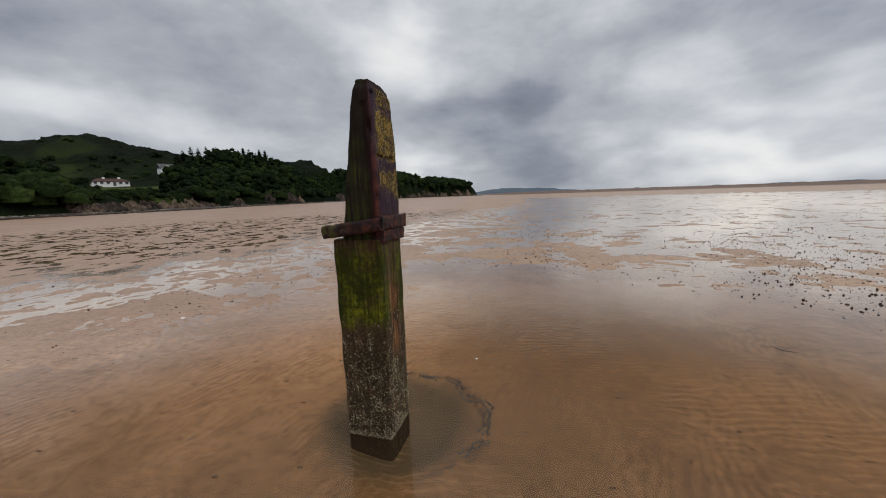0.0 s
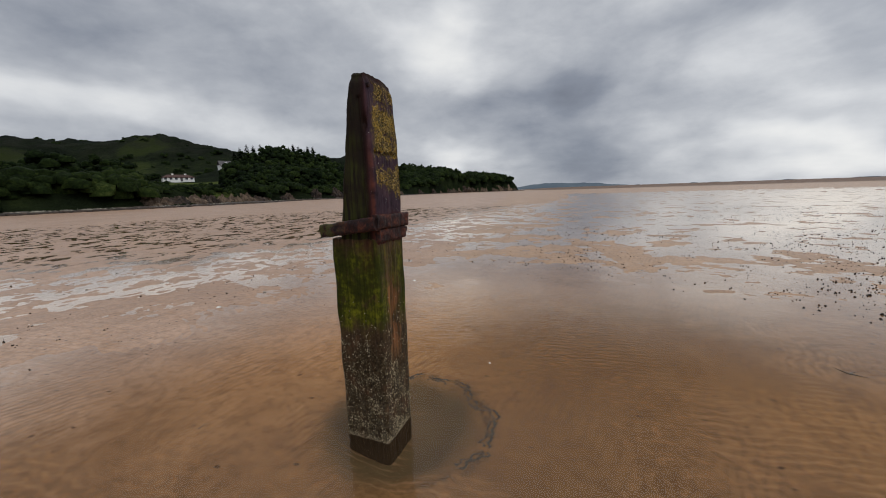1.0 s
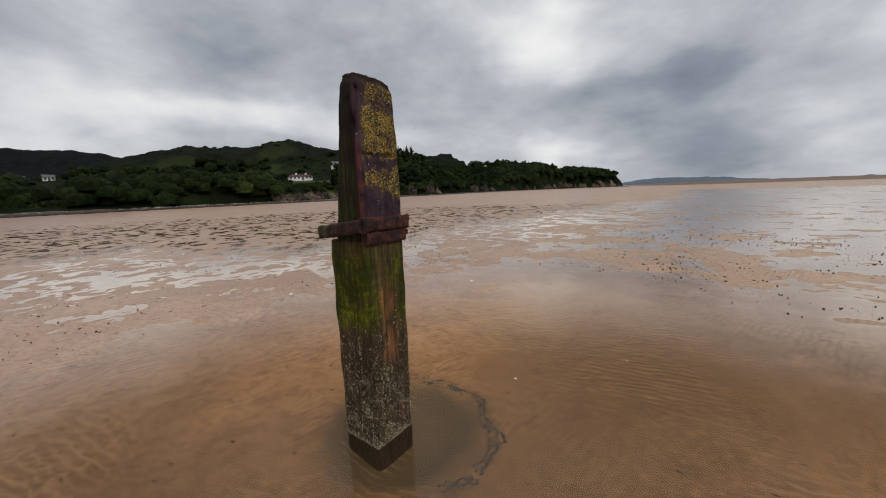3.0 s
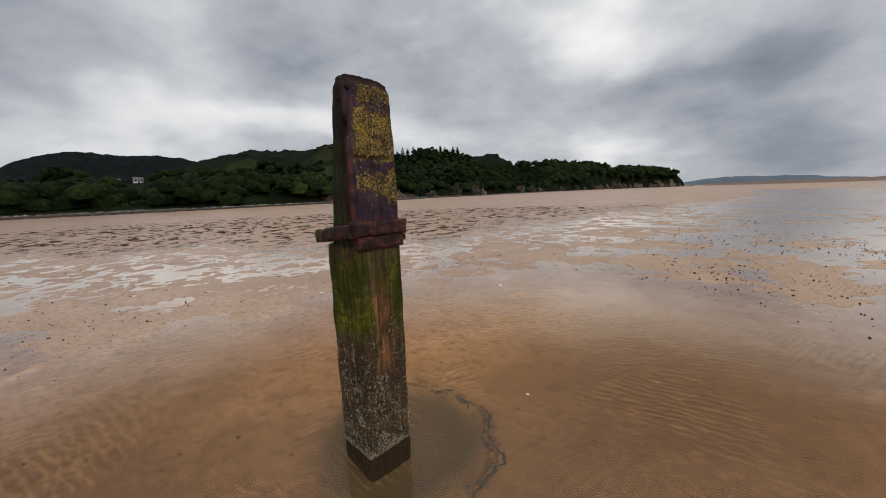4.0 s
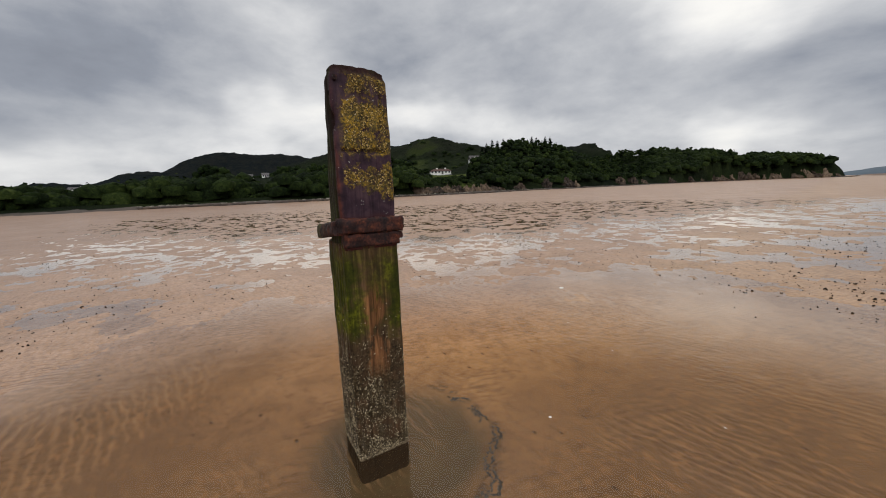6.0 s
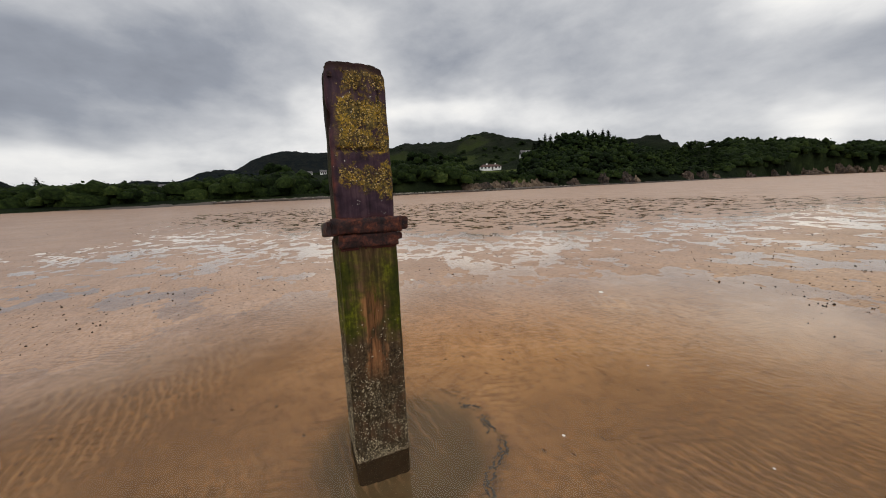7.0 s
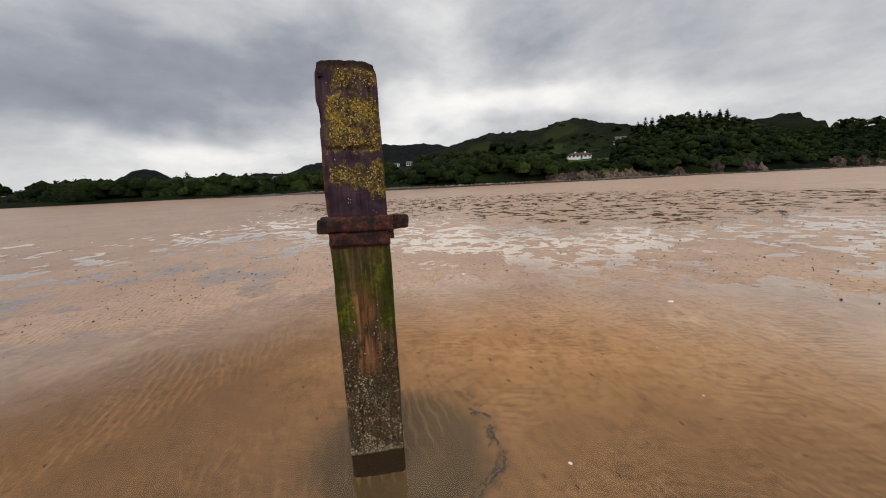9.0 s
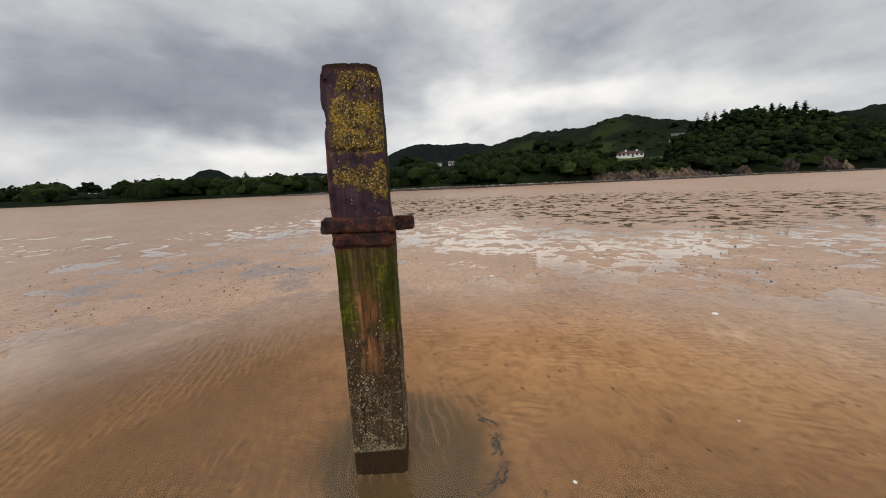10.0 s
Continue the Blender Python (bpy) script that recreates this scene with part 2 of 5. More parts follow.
def water_material():
    m, n = material("shallow_water")
    p = n.place()
    px, py, _ = n.split(p)
    near = n.noise(n.vec("MULTIPLY", p, (1.6, 1.0, 1)), 9, 3, 0.45, 0.6)
    calm = n.step(n.noise(p, 0.5, 2), 0.38, 0.62)
    # short-crested wavelets
    wavelet = n.noise(n.join(n.mul(n.add(n.mul(px, 0.98), n.mul(py, 0.2)), 9.0), n.mul(n.add(n.mul(px, -0.2), n.mul(py, 0.98)), 30.0), 0.0), 1.0, 2, 0.5, 0.4)
    h = n.mul(n.add(n.mul(near, 0.7), n.mul(wavelet, 0.45)), n.math("MULTIPLY_ADD", calm, 0.9, 0.1))
    # a breath of wind ruffles one patch of the pool, and the shallows beyond it sparkle
    gust = n.math("SQRT", n.add(n.math("POWER", n.add(px, -0.75), 2.0), n.math("POWER", n.add(py, -3.4), 2.0)))
    gust = n.step(n.add(gust, n.mul(n.noise(p, 1.6, 4, 0.6), 1.4)), 2.3, 1.1)
    h = n.math("MULTIPLY_ADD", n.mul(wavelet, gust), 2.6, h)
    away = n.math("SQRT", n.add(n.math("POWER", n.add(px, -1.2), 2.0), n.math("POWER", n.add(py, -1.0), 2.0)))
    shoal = n.mul(n.step(away, 3.8, 5.4), n.step(away, 14, 8))
    h = n.math("MULTIPLY_ADD", n.mul(n.noise(p, 24, 2, 0.5, 0.3), shoal), 0.5, h)
    normal = n.bump(h, 0.28, 0.005)
    clear = n.node("ShaderNodeBsdfTransparent")
    clear.inputs[0].default_value = (0.97, 0.95, 0.92, 1)
    # fine silt hangs in the water
    silty = n.node("ShaderNodeBsdfDiffuse")
    silty.inputs[0].default_value = (0.335, 0.215, 0.115, 1)
    body = n.node("ShaderNodeMixShader")
    n.put(body.inputs[0], n.math("MULTIPLY_ADD", n.noise(p, 0.7, 3, 0.5), 0.06, 0.02))
    n.tree.links.new(clear.outputs[0], body.inputs[1])
    n.tree.links.new(silty.outputs[0], body.inputs[2])
    gloss = n.node("ShaderNodeBsdfGlossy")
    gloss.inputs["Roughness"].default_value = 0.06
    gloss.inputs["Color"].default_value = (1.0, 0.945, 0.885, 1)
    n.put(gloss.inputs["Normal"], normal)
    slant = n.node("ShaderNodeLayerWeight")
    slant.inputs["Blend"].default_value = 0.5
    n.put(slant.inputs["Normal"], normal)
    mirror = n.math("MULTIPLY_ADD", n.step(slant.outputs["Facing"], 0.56, 0.96), 0.84, 0.03)
    mixer = n.node("ShaderNodeMixShader")
    for i, s in enumerate((mirror, body.outputs[0], gloss.outputs[0])):
        n.tree.links.new(s, mixer.inputs[i])
    n.end(mixer.outputs[0])
    return m


def timber_material(name, upper):
    """Pile timber. Own coordinates: x and y across the post, z up from the water."""
    m, n = material(name)
    p = n.coords("Object")
    u, v, z = n.split(p)
    grain = n.noise(n.vec("MULTIPLY", p, (60, 60, 3.0)), 1.0, 5, 0.6, 0.4)
    mid = n.noise(p, 14, 5, 0.6, 0.3)
    big = n.noise(p, 4.5, 3, 0.55, 0.3)
    fine = n.noise(p, 110, 3, 0.6)
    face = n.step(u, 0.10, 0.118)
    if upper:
        # shade of the sides is put into darker tones, under green growth and maroon edge
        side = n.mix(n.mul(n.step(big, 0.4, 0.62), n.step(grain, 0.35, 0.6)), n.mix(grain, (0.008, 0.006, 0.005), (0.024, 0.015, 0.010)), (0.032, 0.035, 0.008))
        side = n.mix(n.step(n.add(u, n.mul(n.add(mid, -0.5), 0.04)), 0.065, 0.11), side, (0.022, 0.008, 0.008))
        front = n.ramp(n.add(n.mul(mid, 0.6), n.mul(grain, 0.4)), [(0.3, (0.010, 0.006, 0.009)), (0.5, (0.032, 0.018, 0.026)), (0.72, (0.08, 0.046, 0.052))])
        rusty = n.step(n.add(n.mul(n.add(v, 0.12), -14), mid), 0.28, 0.75)
        front = n.mix(n.mul(n.mul(rusty, 0.6), n.step(n.add(z, n.mul(mid, 0.1)), 1.62, 1.48, 0.25, 1.0)), front, (0.16, 0.045, 0.02))
        lowrust = n.mul(n.step(n.add(z, n.mul(mid, 0.06)), 1.26, 1.2), 0.8)
        front = n.mix(lowrust, front, (0.065, 0.021, 0.016))
        # crusts of yellow lichen: a broad patch, a slanting band below it and tufts under the top
        ragged = n.mul(n.add(n.noise(p, 26, 5, 0.65, 0.5), -0.5), 0.24)
        zz = n.add(z, ragged)
        patch = n.mul(n.step(zz, 1.46, 1.51), n.step(zz, 1.73, 1.68))
        slant = n.add(zz, n.mul(v, 0.32))
        band = n.mul(n.step(slant, 1.315, 1.35), n.step(zz, 1.43, 1.4))
        tuft = n.mul(n.mul(n.step(zz, 1.73, 1.77), n.step(n.add(v, ragged), -0.07, -0.03)), 0.8)
        spread = n.step(n.add(n.mul(n.noise(p, 75, 4, 0.7), 0.6), n.mul(n.noise(p, 20, 3, 0.6), 0.4)), 0.39, 0.52)
        mask = n.mul(n.mul(n.math("MAXIMUM", n.math("MAXIMUM", patch, band), tuft), spread), n.step(n.add(v, n.mul(ragged, 0.3)), -0.115, -0.075))
        gold = n.ramp(n.add(n.mul(n.noise(p, 95, 4, 0.7), 0.7), n.mul(n.noise(p, 18, 3), 0.3)), [(0.36, (0.022, 0.018, 0.010)), (0.47, (0.085, 0.064, 0.022)), (0.56, (0.24, 0.15, 0.020)), (0.68, (0.44, 0.265, 0.020))])
        front = n.mix(mask, front, gold)
        pale = n.step(n.noise(p, 62, 2, 0.5), 0.70, 0.735)
        front = n.mix(pale, front, (0.38, 0.37, 0.33))
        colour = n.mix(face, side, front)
        h = n.add(n.mul(grain, 0.7), n.add(n.mul(fine, 0.25), n.mul(mask, 0.5)))
        rough = n.math("MULTIPLY_ADD", mid, 0.3, 0.5)
    else:
        bare = n.ramp(grain, [(0.35, (0.06, 0.026, 0.012)), (0.55, (0.2, 0.088, 0.036)), (0.7, (0.36, 0.17, 0.068))])
        dark = n.mix(n.step(grain, 0.35, 0.7), (0.02, 0.014, 0.01), (0.055, 0.04, 0.026))
        # weed and barnacle crust over the lower half, green algae above it
        ragged = n.mul(n.add(mid, -0.5), 0.28)
        zz = n.add(z, ragged)
        crust = n.ramp(n.noise(p, 75, 4, 0.7), [(0.35, (0.011, 0.008, 0.005)), (0.52, (0.040, 0.027, 0.014)), (0.7, (0.115, 0.082, 0.046))])
        dense = n.mul(n.step(zz, 0.70, 0.5), n.step(n.noise(p, 9, 4, 0.6), 0.33, 0.52))
        shelly = n.mul(n.step(zz, 0.42, 0.15), n.step(n.noise(p, 22, 4, 0.65), 0.46, 0.6))
        crust = n.mix(n.mul(shelly, 0.12), crust, n.mix(n.noise(p, 130, 2), (0.06, 0.048, 0.03), (0.3, 0.26, 0.19)))
        green = n.ramp(n.add(n.add(n.mul(n.noise(p, 40, 4, 0.65), 0.35), n.mul(n.noise(n.vec("MULTIPLY", p, (9, 9, 3)), 1.0, 3), 0.4)), n.mul(grain, 0.25)), [(0.34, (0.009, 0.010, 0.003)), (0.5, (0.036, 0.040, 0.004)), (0.66, (0.18, 0.18, 0.010))])
        algae = n.mul(n.step(zz, 0.58, 0.7), n.step(zz, 1.12, 0.98))
        # worn streaks down the middle of one face, where the wood shows
        worn = n.mul(face, n.mul(n.step(n.math("ABSOLUTE", n.add(v, n.mul(n.add(mid, -0.5), 0.08))), 0.065, 0.03), n.mul(n.step(z, 0.38, 0.55), n.step(z, 0.92, 0.8))))
        worn = n.mul(worn, n.step(n.noise(n.vec("MULTIPLY", p, (22, 22, 7)), 1.0, 3), 0.38, 0.5))
        base = n.mix(0.22, dark, bare)
        colour = n.mix(dense, base, crust)
        algae = n.mul(algae, n.math("SUBTRACT", 1.0, n.mul(face, n.step(n.math("ABSOLUTE", n.add(v, n.mul(n.add(mid, -0.5), 0.10))), 0.10, 0.03, 0.0, 0.55))))
        colour = n.mix(n.mul(algae, n.step(n.noise(p, 8, 4, 0.6), 0.28, 0.5)), colour, green)
        colour = n.mix(n.mul(worn, 0.85), colour, bare)
        rust = n.mul(n.step(n.add(z, ragged), 0.86, 1.1), n.mul(n.step(face, 0.9, 0.1), n.step(u, 0.0, 0.09)))
        colour = n.mix(n.mul(rust, 0.8), colour, (0.05, 0.018, 0.012))
        soaked = n.step(n.add(z, n.mul(n.add(fine, -0.5), 0.012)), 0.006, -0.004)
        wash = n.mul(n.step(z, 0.03, 0.006), n.step(fine, 0.42, 0.55))
        colour = n.mix(n.mul(wash, 0.7), colour, (0.22, 0.17, 0.11))
        colour = n.mix(soaked, colour, n.mix(mid, (0.008, 0.005, 0.003), (0.03, 0.017, 0.008)))
        h = n.add(n.mul(grain, 0.7), n.add(n.mul(fine, 0.3), n.mul(dense, n.noise(p, 75, 4, 0.7))))
        rough = n.math("MULTIPLY_ADD", mid, 0.35, 0.45)
    n.end(n.surface(colour, rough, n.bump(h, 0.9, 0.006), specular=0.08))
    return m


def iron_material():
    m, n = material("rusted_iron")
    p = n.coords("Object")
    a, b = n.noise(p, 22, 5, 0.65, 0.3), n.noise(p, 90, 4, 0.7)
    t = n.add(n.mul(a, 0.6), n.mul(b, 0.4))
    colour = n.ramp(t, [(0.36, (0.005, 0.003, 0.004)), (0.48, (0.022, 0.009, 0.008)), (0.57, (0.070, 0.020, 0.012)), (0.72, (0.18, 0.062, 0.024))])
    u, v, z = n.split(p)
    slime = n.mul(n.step(u, 0.02, -0.12), n.step(a, 0.45, 0.55))
    colour = n.mix(n.mul(slime, 0.8), colour, (0.05, 0.055, 0.014))
    n.end(n.surface(colour, n.math("MULTIPLY_ADD", a, 0.3, 0.5), n.bump(t, 1.0, 0.008), metal=0.0, specular=0.2))
    return m


def plain(name, stops, scale, rough=0.8, bump=0.0, specular=0.4, island=0.0, object_random=0.0):
    """A mottled surface at two scales, varied from piece to piece where asked."""
    m, n = material(name)
    p = n.place()
    t = n.add(n.mul(n.noise(p, scale, 5, 0.6, 0.2), 0.65), n.mul(n.noise(p, scale * 9, 3, 0.6), 0.35))
    if island:
        t = n.add(t, n.mul(n.add(n.node("ShaderNodeNewGeometry").outputs["Random Per Island"], -0.5), island))
    if object_random:
        t = n.add(t, n.mul(n.add(n.node("ShaderNodeObjectInfo").outputs["Random"], -0.5), object_random))
    n.end(n.surface(n.ramp(t, stops), rough, n.bump(t, 0.6, bump) if bump else None, specular=specular))
    return m


def foliage(name, stops, bump=0.5):
    """Leaf masses: varied from tree to tree, clump to clump and leaf to leaf."""
    m, n = material(name)
    p = n.place()
    geo = n.node("ShaderNodeNewGeometry").outputs["Random Per Island"]
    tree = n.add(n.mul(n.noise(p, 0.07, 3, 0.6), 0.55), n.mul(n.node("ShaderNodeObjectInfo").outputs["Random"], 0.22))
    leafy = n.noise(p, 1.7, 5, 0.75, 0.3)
    # leafy's wide swing also puts the shaded gaps between leaves into the colour
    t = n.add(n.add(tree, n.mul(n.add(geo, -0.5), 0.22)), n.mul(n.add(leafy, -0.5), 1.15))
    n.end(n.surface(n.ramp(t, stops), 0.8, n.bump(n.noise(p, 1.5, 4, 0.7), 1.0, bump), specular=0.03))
    return m


FIELDS = [(-147, 133, 20), (-138, 146, 16), (-72, 70, 13), (-90, 76, 16), (-104, 98, 18), (-120, 112, 20), (-396, 300, 26), (-440, 358, 30), (-520, 275, 34), (-363, 278, 24), (-429, 223, 26)]


def land_material():
    m, n = material("hillside")
    p = n.place()
    x, y, z = n.split(p)
    a, b, c = n.noise(p, 0.012, 5, 0.6, 0.6), n.noise(p, 0.06, 5, 0.65, 0.3), n.noise(p, 0.5, 4, 0.65)
    t = n.add(n.mul(a, 0.38), n.add(n.mul(b, 0.32), n.mul(n.noise(p, 0.22, 4, 0.7), 0.3)))
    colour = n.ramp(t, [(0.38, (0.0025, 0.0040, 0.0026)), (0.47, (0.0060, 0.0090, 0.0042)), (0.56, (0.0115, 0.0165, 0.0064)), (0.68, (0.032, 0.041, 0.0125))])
    # two small mown fields
    for fx, fy, fr in FIELDS:
        fd = n.math("SQRT", n.add(n.math("POWER", n.add(x, -fx), 2.0), n.math("POWER", n.add(y, -fy), 2.0)))
        colour = n.mix(n.mul(n.step(n.add(fd, n.mul(n.add(n.add(b, c), -1.0), 30)), fr, fr - 9), 0.8 if fr < 22 else 0.22), colour, n.mix(n.mul(n.add(c, b), 0.5), (0.022, 0.034, 0.008), (0.115, 0.14, 0.034)))
    # the farthest hills turn dark and bluish: distance haze put into the colour
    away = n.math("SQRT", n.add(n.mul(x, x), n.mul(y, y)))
    far_tint = n.ramp(n.add(n.mul(b, 0.5), n.mul(c, 0.5)), [(0.35, (0.003, 0.005, 0.006)), (0.65, (0.008, 0.011, 0.011))])
    colour = n.mix(n.step(n.add(away, n.mul(a, 260)), 760, 900), colour, far_tint)
    heath = n.mul(n.step(z, 38, 70), n.step(b, 0.42, 0.6))
    colour = n.mix(n.mul(heath, 0.6), colour, (0.0135, 0.0135, 0.0105))
    n.end(n.surface(colour, 0.95, n.bump(n.add(b, n.mul(c, 0.4)), 0.8, 3.0), specular=0.02))
    return m


SAND, WATER = sand_material(), water_material()
TIMBER, TIMBER_TOP, IRON = timber_material("pile_timber", False), timber_material("pile_timber_top", True), iron_material()
BARNACLE = plain("barnacle_shell", [(0.25, (0.06, 0.046, 0.026)), (0.5, (0.19, 0.15, 0.088)), (0.8, (0.45, 0.38, 0.26))], 60, 0.7, specular=0.1, island=0.5)
LICHEN = plain("yellow_lichen", [(0.2, (0.035, 0.029, 0.016)), (0.42, (0.10, 0.080, 0.032)), (0.6, (0.27, 0.17, 0.022)), (0.8, (0.42, 0.31, 0.13))], 40, 0.85, specular=0.1, island=0.8)
MUD = plain("black_mud", [(0.3, (0.026, 0.024, 0.021)), (0.6, (0.055, 0.048, 0.038)), (0.8, (0.11, 0.084, 0.055))], 20, 0.6, 0.004, specular=0.05)
CAST = plain("dark_mud_cast", [(0.3, (0.014, 0.010, 0.008)), (0.6, (0.035, 0.024, 0.018)), (0.8, (0.08, 0.052, 0.038))], 30, 0.8, 0.003, specular=0.08, island=0.5)
WEED = plain("wet_seaweed", [(0.3, (0.012, 0.012, 0.008)), (0.6, (0.035, 0.03, 0.016)), (0.8, (0.06, 0.05, 0.02))], 25, 0.35)
SHELL = plain("white_shell", [(0.3, (0.5, 0.47, 0.4)), (0.7, (0.75, 0.72, 0.66))], 50, 0.5)
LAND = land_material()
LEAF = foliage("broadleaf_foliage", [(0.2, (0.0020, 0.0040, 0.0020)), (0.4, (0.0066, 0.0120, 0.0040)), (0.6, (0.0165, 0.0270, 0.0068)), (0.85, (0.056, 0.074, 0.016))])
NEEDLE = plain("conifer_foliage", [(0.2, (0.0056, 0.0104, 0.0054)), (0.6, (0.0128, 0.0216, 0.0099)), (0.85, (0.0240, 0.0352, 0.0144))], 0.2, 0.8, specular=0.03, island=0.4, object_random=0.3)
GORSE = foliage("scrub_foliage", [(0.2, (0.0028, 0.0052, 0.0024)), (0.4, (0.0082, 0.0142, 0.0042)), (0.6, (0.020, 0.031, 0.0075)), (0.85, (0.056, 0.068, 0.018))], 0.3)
BARK = plain("bark", [(0.3, (0.05, 0.04, 0.03)), (0.7, (0.12, 0.1, 0.075))], 3, 0.9)
ROCK = plain("cliff_rock", [(0.34, (0.012, 0.008, 0.006)), (0.5, (0.060, 0.039, 0.025)), (0.66, (0.17, 0.12, 0.078))], 1.1, 0.85, 0.3, object_random=0.25)
PALE_ROCK = plain("pale_shore_stone", [(0.3, (0.0896, 0.0749, 0.0576)), (0.5, (0.1728, 0.1529, 0.1181)), (0.75, (0.2688, 0.2434, 0.1901))], 0.4, 0.85, 0.2, island=0.5)
DARK_ROCK = plain("weed_covered_stone", [(0.3, (0.0182, 0.0126, 0.0085)), (0.6, (0.0455, 0.0294, 0.0187)), (0.8, (0.0780, 0.0473, 0.0298))], 0.5, 0.7, 0.2, island=0.4)
WHITEWASH = plain("white_render", [(0.3, (0.66, 0.65, 0.62)), (0.7, (0.82, 0.81, 0.78))], 0.6, 0.8)
SLATE = plain("slate_roof", [(0.3, (0.05, 0.045, 0.045)), (0.7, (0.11, 0.1, 0.1))], 0.8, 0.7)
TILE = plain("red_tile_roof", [(0.3, (0.0385, 0.0165, 0.0121)), (0.7, (0.0770, 0.0330, 0.0231))], 0.8, 0.8)
PANE = plain("dark_window_glass", [(0.3, (0.02, 0.024, 0.03)), (0.7, (0.05, 0.055, 0.065))], 1.0, 0.1, specular=0.6)
# distance haze across the estuary is put into this blue-grey colour
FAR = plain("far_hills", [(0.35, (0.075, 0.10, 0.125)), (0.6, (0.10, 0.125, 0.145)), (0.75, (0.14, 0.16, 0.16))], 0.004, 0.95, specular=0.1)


# ---- building helpers ----
def mesh_object(name, verts, faces, mat, parent=None, label="", smooth=True):
    me = bpy.data.meshes.new(name)
    me.from_pydata([tuple(map(float, p)) for p in verts], [], [tuple(map(int, f)) for f in faces])
    me.validate()
    me.materials.append(mat)
    me.polygons.foreach_set("use_smooth", [smooth] * len(me.polygons))
    ob = new(name, me)
    ob.parent = parent
    return tagged(ob, label)


def grid_object(name, P, mat, close=False, parent=None, label="", smooth=True, flip=False):
    """A sheet from an array of points (rows, columns, 3), quick for large ones."""
    r, c, _ = P.shape
    j = np.arange(c if close else c - 1)
    i = np.arange(r - 1)[:, None]
    k = (j + 1) % c
    quads = np.stack([i * c + j, i * c + k, (i + 1) * c + k, (i + 1) * c + j], -1).reshape(-1, 4)
    if flip:
        quads = quads[:, ::-1].copy()
    me = bpy.data.meshes.new(name)
    me.vertices.add(r * c)
    me.vertices.foreach_set("co", P.astype(np.float32).ravel())
    me.loops.add(quads.size)
    me.loops.foreach_set("vertex_index", quads.astype(np.int32).ravel())
    me.polygons.add(len(quads))
    me.polygons.foreach_set("loop_start", np.arange(0, quads.size, 4, dtype=np.int32))
    me.update(calc_edges=True)
    me.polygons.foreach_set("use_smooth", [smooth] * len(quads))
    me.materials.append(mat)
    ob = new(name, me)
    ob.parent = parent
    return tagged(ob, label)


def hash2(ix, iy, seed):
    h = np.sin(ix * 127.1 + iy * 311.7 + seed * 74.7) * 43758.5453
    return h - np.floor(h)


def value_noise(x, y, seed=0):
    ix, iy = np.floor(x), np.floor(y)
    fx, fy = x - ix, y - iy
    fx, fy = fx * fx * (3 - 2 * fx), fy * fy * (3 - 2 * fy)
    a, b = hash2(ix, iy, seed), hash2(ix + 1, iy, seed)
    c, e = hash2(ix, iy + 1, seed), hash2(ix + 1, iy + 1, seed)
    return (a + (b - a) * fx) * (1 - fy) + (c + (e - c) * fx) * fy


def fbm(x, y, octaves=4, seed=0, gain=0.5):
    """Fractal noise between about -1 and 1."""
    s, amp, total = 0.0, 1.0, 0.0
    for o in range(octaves):
        s = s + amp * (value_noise(x * 2 ** o + 17.3 * o, y * 2 ** o - 9.1 * o, seed + o) * 2 - 1)
        total += amp
        amp *= gain
    return s / total * 1.6


def rise(x, lo, hi):
    t = np.clip((x - lo) / (hi - lo), 0, 1)
    return t * t * (3 - 2 * t)


# ---- the ground: tidal sand, from the hollow round the post to the horizon ----
POST = (0.2816, 1.708)


def inshore(x, y):
    """Metres past the line beyond which the flat lies in low lumps with puddles between them."""
    line = np.interp(y, [-14, -7, 0, 4, 7, 10, 15, 25, 80], [-19, -14.5, -9.6, -6.4, -4.6, -3.5, -2.0, 1.2, 5.0])
    return line - x + 0.7 * fbm(x * 0.5, y * 0.5, 4, 25, 0.6)


